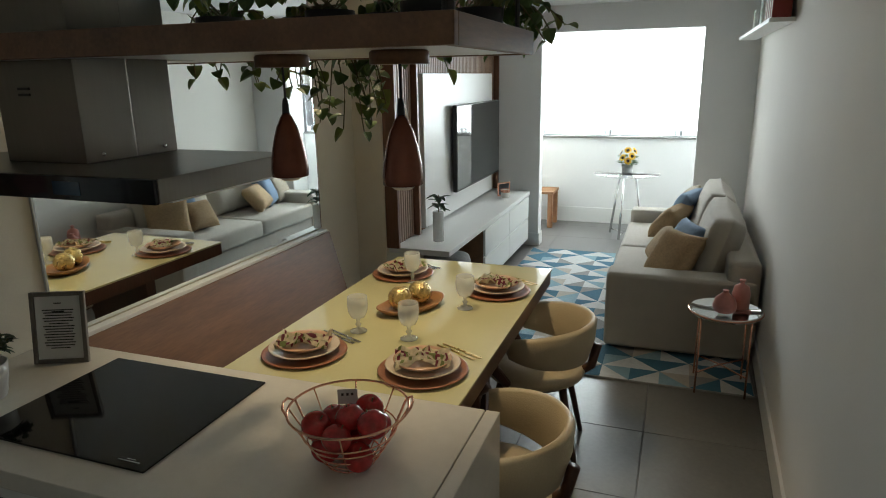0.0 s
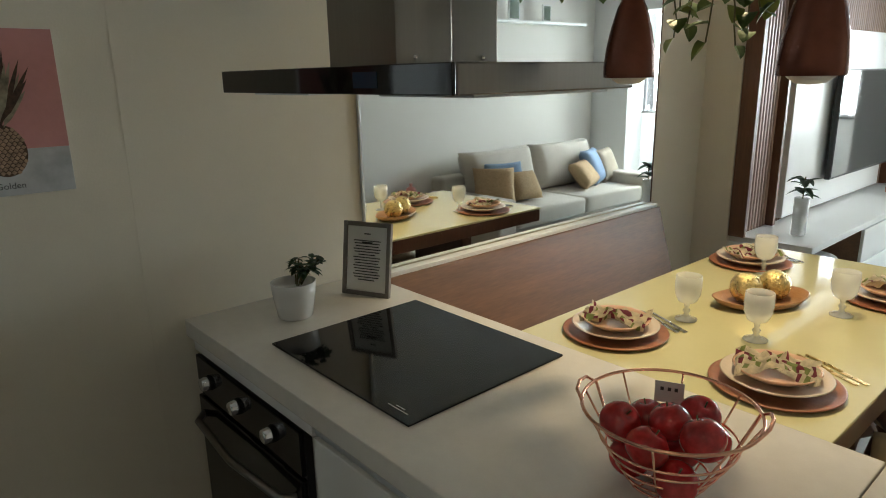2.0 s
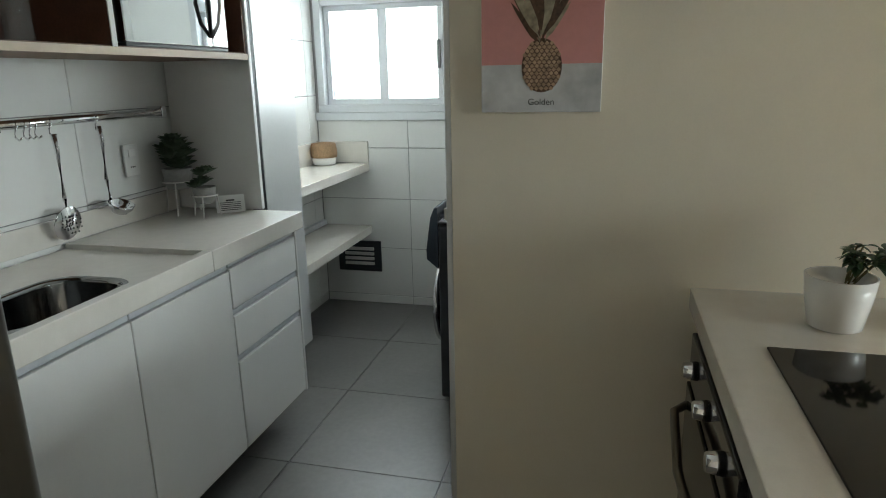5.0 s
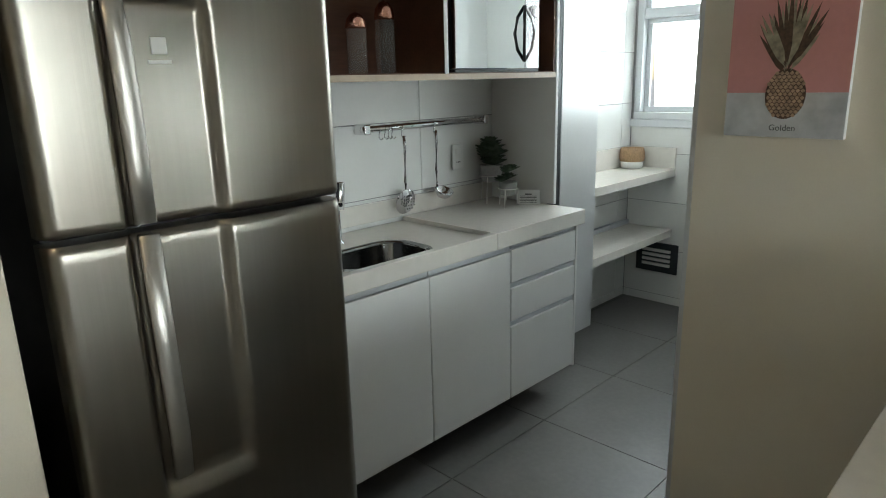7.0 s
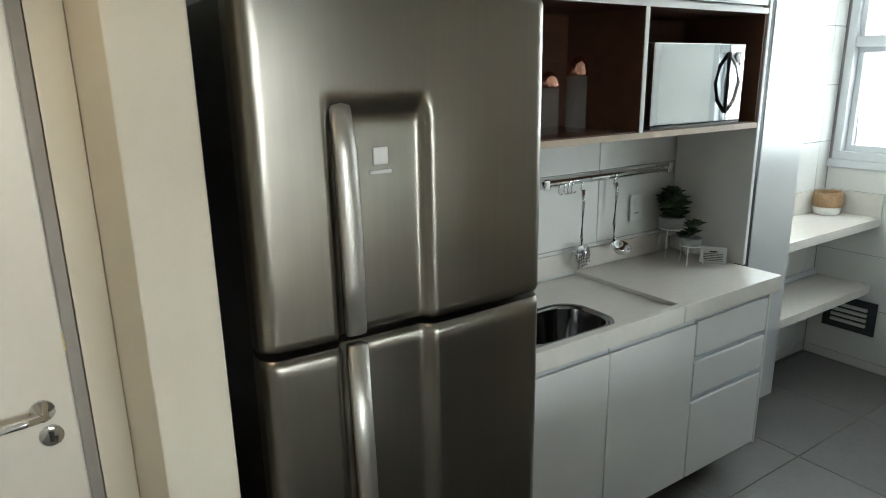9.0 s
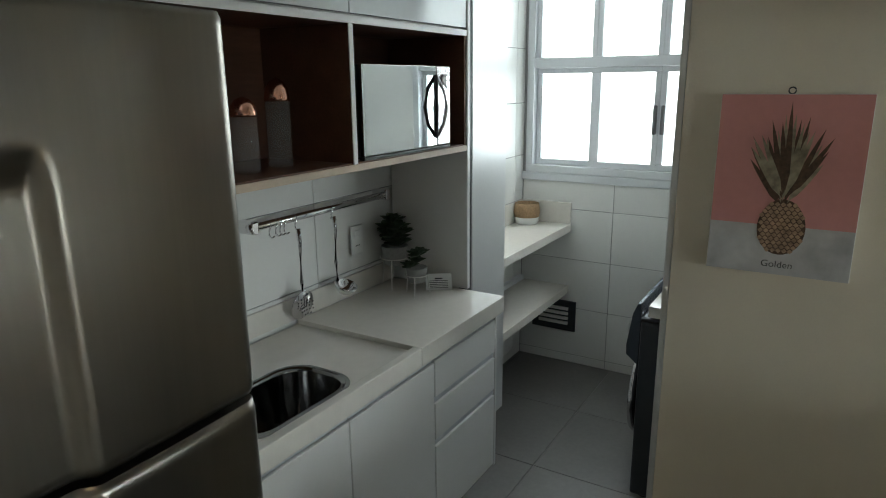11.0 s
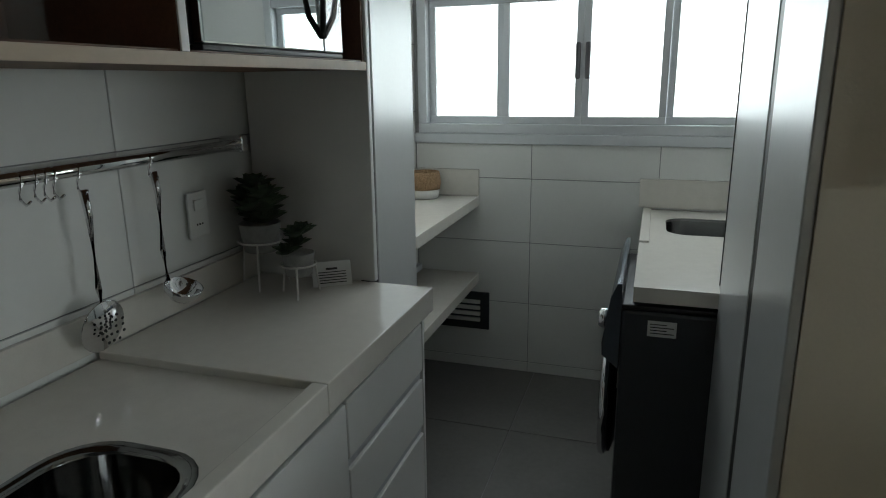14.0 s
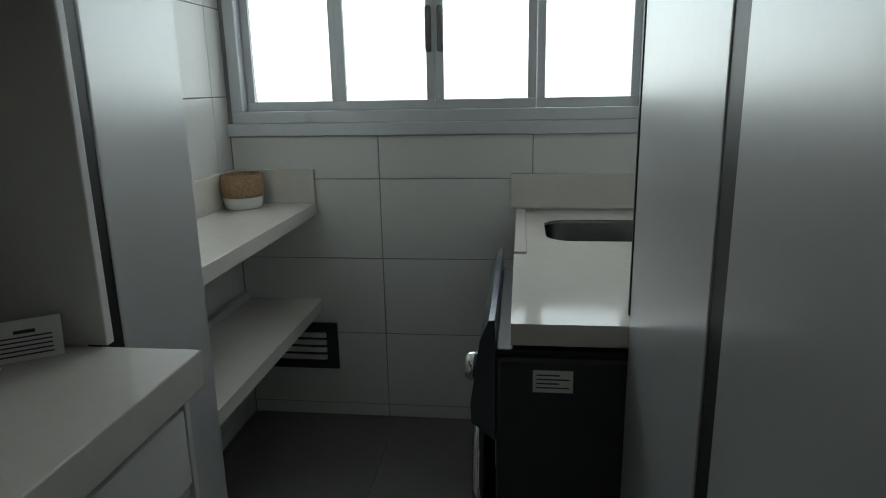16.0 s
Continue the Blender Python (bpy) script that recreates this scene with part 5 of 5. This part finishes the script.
def cushion_mesh(w, h, t, puff=0.5, n=16):
    """A stuffed cushion, lying in x and y."""
    bm = bmesh.new()
    top, bot = {}, {}
    for i in range(n + 1):
        for j in range(n + 1):
            u, v = 2 * i / n - 1, 2 * j / n - 1
            k = (max(0, 1 - u ** 4) * max(0, 1 - v ** 4)) ** puff
            pin = 1 - 0.07 * (1 - abs(u) ** 2) * abs(v) ** 2
            pin2 = 1 - 0.07 * (1 - abs(v) ** 2) * abs(u) ** 2
            p = (u * w / 2 * pin2, v * h / 2 * pin)
            z = t / 2 * k + 0.006 * noise.noise((u * 3, v * 3, w * 9)) * k
            top[i, j] = bm.verts.new((*p, z + 0.002))
            bot[i, j] = bm.verts.new((*p, -z - 0.002))
    for i in range(n):
        for j in range(n):
            bm.faces.new((top[i, j], top[i + 1, j], top[i + 1, j + 1], top[i, j + 1]))
            bm.faces.new((bot[i, j], bot[i, j + 1], bot[i + 1, j + 1], bot[i + 1, j]))
    for i in range(n):
        for a, b2 in (((i, 0), (i + 1, 0)), ((i + 1, n), (i, n)), ((0, i + 1), (0, i)), ((n, i), (n, i + 1))):
            bm.faces.new((top[a], bot[a], bot[b2], top[b2]))
    return bm


hw = (SL - 0.46) / 2
for k in range(2):
    yc = 0.23 + hw * (k + 0.5)
    s = part("seat_cushion", box((-0.015, yc - hw / 2 + .004, 0.275), (0.74, yc + hw / 2 - .004, 0.44), 0.035, seg=4), FABRIC, sf, "", True)
    bc = cushion_mesh(0.50, hw - 0.005, 0.25, 0.22)
    bmesh.ops.transform(bc, matrix=pose(0.70, yc, 0.655, 0, -74, 0), verts=bc.verts)
    part("back_cushion", bc, FABRIC, sf, "plump loose back cushion", True)
for x, y, z, rx, ry, rz, w, h, mt, lab in (
        (-0.23, 4.74, 0.60, 0, -58, 40, 0.36, 0.36, BEIGE, "knitted beige cushion leaning on the sofa"),
        (-0.17, 4.95, 0.61, 0, -62, 22, 0.38, 0.38, BLUE, "dusty blue cotton cushion on the sofa"),
        (-0.31, 5.06, 0.58, 0, -55, 10, 0.28, 0.30, BEIGE, "small knitted beige cushion on the sofa"),
        (-0.27, 6.06, 0.58, 0, -50, -20, 0.30, 0.46, BEIGE, "long knitted beige cushion on the sofa"),
        (-0.17, 6.36, 0.62, 0, -62, -20, 0.38, 0.42, BLUE, "dusty blue cotton cushion on the sofa"),
        (-0.15, 6.60, 0.61, 0, -66, -12, 0.36, 0.38, mat("knit_grey", (0.42, 0.36, 0.28), 0.95, vary=0.2, scale=60, bump=0.8, grain=150), "woven taupe cushion on the sofa")):
    c = solo("throw_cushion", cushion_mesh(w * 1.05, h * 1.08, 0.15, 0.45), mt, lab, "cushion", (x, y, z), 0, "sofa cushions", smooth=True)
    c.matrix_basis = pose(x, y, z, rx, ry, rz)

rg = thing("rug", "geometric triangle rug in blue, white and sand", "rug", (-1.665, 3.93, 0))
bm = bmesh.new()
r = random.Random(9)
q = 0.175
nx, ny = 11, 17
for i in range(nx):
    for j in range(ny):
        vs4 = [(i * q, j * q), ((i + 1) * q, j * q), ((i + 1) * q, (j + 1) * q), (i * q, (j + 1) * q)]
        d = (i + j) % 2
        pair = ((0, 1, 2), (0, 2, 3)) if d else ((0, 1, 3), (1, 2, 3))
        cols = r.choice(((0, 1), (0, 2), (4, 1), (3, 0), (1, 3), (2, 4), (0, 1)))
        for tri, c in zip(pair, cols):
            vv = [bm.verts.new((vs4[k][0], vs4[k][1], 0.011)) for k in tri]
            f = bm.faces.new(vv)
            f.material_index = c
part("field", bm, RUG, rg)
part("backing", box((-0.006, -0.006, 0.001), (nx * q + 0.006, ny * q + 0.006, 0.0105)), RUG[3], rg)

sd = thing("side_table", "round mirrored side table with copper legs", "table", (0.07, 4.01, 0))
part("tabletop", lathe([(0.19, 0.475), (0.20, 0.478), (0.20, 0.498), (0.192, 0.498), (0.190, 0.492), (0.0, 0.492)], 44), MIRROR, sd, "mirror tray top", True)
part("rim", ring((0, 0, 0.490), 0.20, 0.006, 48), COPPER, sd, "copper rim", True)
for k in range(4):
    a = radians(45 + 90 * k)
    part("leg", tube([(0.185 * math.cos(a), 0.185 * math.sin(a), 0.48), (0.19 * math.cos(a), 0.19 * math.sin(a), 0.013)], 0.006, 8), COPPER, sd, "", True)
for k in range(2):
    a = radians(45 + 90 * k)
    part("cross_brace", tube([(0.19 * math.cos(a), 0.19 * math.sin(a), 0.14), (0, 0, 0.15), (-0.19 * math.cos(a), -0.19 * math.sin(a), 0.14)], 0.005, 8), COPPER, sd, "", True)
solo("pink_vase", lathe([(0.04, 0), (0.06, 0.01), (0.066, 0.04), (0.052, 0.085), (0.018, 0.115), (0.014, 0.125), (0.018, 0.132), (0.012, 0.13)], 32), PINKC, "squat pink ceramic vase", "vase", (0.06, 3.97, 0.493), 0, "pink vases", smooth=True)
solo("pink_vase", lathe([(0.04, 0), (0.048, 0.01), (0.05, 0.09), (0.04, 0.135), (0.014, 0.15), (0.012, 0.16), (0.018, 0.175), (0.012, 0.173)], 32), PINKC, "taller pink bottle vase", "vase", (0.15, 4.06, 0.493), 0, "pink vases", smooth=True)

ws = thing("book_shelf", "white wall shelf carrying books and small frames", "shelf", (0.175, 4.40, 2.09))
part("board", box((0, 0, 0), (0.136, 2.2, 0.025), 0.002), LAMI, ws)
y = 4.43
for k in range(12):
    t = 0.018 + 0.012 * (k % 3)
    h = 0.17 + 0.03 * ((k * 7) % 4)
    bk = thing("book", "upright book on the wall shelf", "book", (0.19, y, 2.116), group="books on the shelf")
    part("cover", box((0, 0, 0), (0.10, t, h), 0.002), BOOKS[k % 3], bk)
    part("pages", box((0.003, 0.003, 0.003 + h), (0.097, t - 0.003, h + 0.001)), PAPER, bk)
    y += t + 0.003
for y, w in ((5.0, 0.13), (5.5, 0.16), (6.0, 0.13)):
    f = thing("small_picture", "small framed print standing on the wall shelf", "picture", (0.24, y, 2.116), group="prints on the shelf")
    part("border", box((-0.008, -w / 2, 0), (0.008, w / 2, w * 1.3), 0.002), PAPER, f)
    part("print", box((-0.0105, -w / 2 + .015, 0.015), (-0.0085, w / 2 - .015, w * 1.3 - .015)), LEAFD, f)

# balcony
gt = thing("glass_table", "round glass bistro table on chrome legs", "table", (-0.785, 7.72, 0))
part("tabletop", lathe([(0.36, 0.728), (0.365, 0.733), (0.36, 0.738), (0.0, 0.738)], 48), GLASS, gt, "round clear glass top", True)
for k in range(3):
    a = radians(20 + 120 * k)
    part("leg", tube([(0.10 * math.cos(a), 0.10 * math.sin(a), 0.727), (0.22 * math.cos(a), 0.22 * math.sin(a), 0.012)], 0.014, 10), CHROME, gt, "", True)
    part("cross_brace", tube([(0, 0, 0.05), (0.21 * math.cos(a), 0.21 * math.sin(a), 0.06)], 0.007, 8), CHROME, gt, "", True)
part("hub", lathe([(0.12, 0.715), (0.12, 0.727)], 30), CHROME, gt, "", True)
fl = thing("sunflower_pot", "sunflowers in a grey ceramic pot", "plant", (-0.785, 7.72, 0.739))
part("pot", lathe([(0.05, 0), (0.058, 0.004), (0.062, 0.10), (0.056, 0.10), (0.05, 0.085), (0.0, 0.08)], 30), CONCR, fl, "", True)
b, g = bmesh.new(), bmesh.new()
r = random.Random(4)
for k in range(60):
    a, el = r.uniform(0, 6.28), r.uniform(-0.1, 1.2)
    p = Vector((0.05 * math.cos(a), 0.05 * math.sin(a), 0.10 + r.uniform(0, 0.10)))
    leaf(g, p, (math.cos(a), math.sin(a), el * .6), 0.075, 0.035, 0.3)
part("foliage", g, LEAF, fl)
for k, (x, y, z, a, e) in enumerate(((-0.05, -0.06, 0.18, -130, 0.5), (0.05, -0.07, 0.20, -60, 0.5), (0.0, -0.03, 0.26, -95, 0.8), (0.07, 0.0, 0.25, -20, 0.6), (-0.07, 0.01, 0.23, -170, 0.6), (0.01, -0.09, 0.15, -90, 0.2))):
    d = Vector((math.cos(radians(a)), math.sin(radians(a)), e)).normalized()
    s = d.cross(Vector((0, 0, 1))).normalized()
    u = s.cross(d)
    b = bmesh.new()
    for i in range(18):
        t = 2 * math.pi * i / 18
        w = s * math.cos(t) + u * math.sin(t)
        leaf(b, Vector((x, y, z)) + w * 0.014, w + d * 0.15, 0.034, 0.014, 0.0, d, 0.1, 3)
    fw = part("petals", b, YELLOW, fl)
    part("flower_core", lathe([(0.018, 0), (0.017, 0.006), (0.0, 0.010)], 16, m=Matrix.Translation((x, y, z)) @ d.to_track_quat("Z", "Y").to_matrix().to_4x4()), BROWN, fw, "", True)
bb = thing("balcony_bench", "small wooden balcony bench", "bench", (-1.87, 8.12, 0))
for k in range(4):
    part("slat", box((-0.5, -0.20 + k * 0.10, 0.42), (0.22, -0.11 + k * 0.10, 0.45), 0.004), BENCHW, bb)
for x in (-0.46, 0.18):
    for y in (-0.16, 0.16):
        part("leg", box((x - .03, y - .03, 0), (x + .03, y + .03, 0.419), 0.004), BENCHW, bb)

# ceiling spot rings
for x, y in ((-1.35, 2.55), (-0.35, 0.1)):
    dlm = thing("ceiling_downlight", "round white recessed downlight", "lamp", (x, y, 2.47), group="downlights")
    part("ring", lathe([(0.055, 0.012), (0.055, 0.03)], 28, cap=False), PAPER, dlm, "", True)
    part("lens", lathe([(0.045, 0.022), (0.045, 0.028)], 28), BULBM, dlm)

# ---- tiles ----
def tile_mesh(w, h, d, material, name, bev=0.002):
    return mesh(name, box((0, 0, 0), (w, h, d), bev, seg=1), material)


cache = {}


def lay(parent, name, w, h, d, material, m, bev=0.0015):
    key = (name, round(w, 3), round(h, 3), round(d, 4))
    if key not in cache:
        cache[key] = tile_mesh(w, h, d, material, name, bev)
    o = new(name, cache[key])
    o.parent, o.matrix_basis = parent, m
    return o


def field(parent, u0, u1, v0, v1, du, dv, uo, vo, place, name, d, material, gap=0.003, hole=None):
    """Tiles of du by dv on a joint grid through (uo, vo), cut at the edges."""
    u = uo + math.floor((u0 - uo) / du) * du
    while u < u1 - 0.01:
        v = vo + math.floor((v0 - vo) / dv) * dv
        while v < v1 - 0.01:
            a, b2, c, e = max(u, u0), min(u + du, u1), max(v, v0), min(v + dv, v1)
            if b2 - a > 0.02 and e - c > 0.02 and not (hole and hole(a, b2, c, e)):
                lay(parent, name, b2 - a - gap, e - c - gap, d, material, place(a + gap / 2, c + gap / 2))
            v += dv
        u += du


def solid(a, b2, c, e):
    return b2 <= -2.42 and c >= 1.2 or a >= 0.5 or (e <= -0.9) or (b2 < -1.95 and c > 3.7 and e < 7.0)


field(floor, -4.52, 0.56, -0.875, BY, 0.6, 0.6, -0.32, 3.352, lambda a, c: pose(a, c, -0.006), "floor_tile", 0.006, TILE, 0.003, solid)
south = bpy.data.objects["wall_south"]
field(south, -4.52, -1.52, 0.0, 2.5, 0.6, 0.315, -2.60, 0.055, lambda a, c: Matrix(((1, 0, 0, a), (0, 0, 1, -0.875), (0, 1, 0, c), (0, 0, 0, 1))), "wall_tile", 0.007, WTILE, 0.003)
low = bpy.data.objects["wall_window_low"]
field(low, -0.868, 1.14, 0.0, 1.165, 0.58, 0.315, -0.285, 0.055, lambda a, c: Matrix(((0, 0, 1, -4.52), (1, 0, 0, a), (0, 1, 0, c), (0, 0, 0, 1))), "wall_tile", 0.005, WTILE, 0.003)
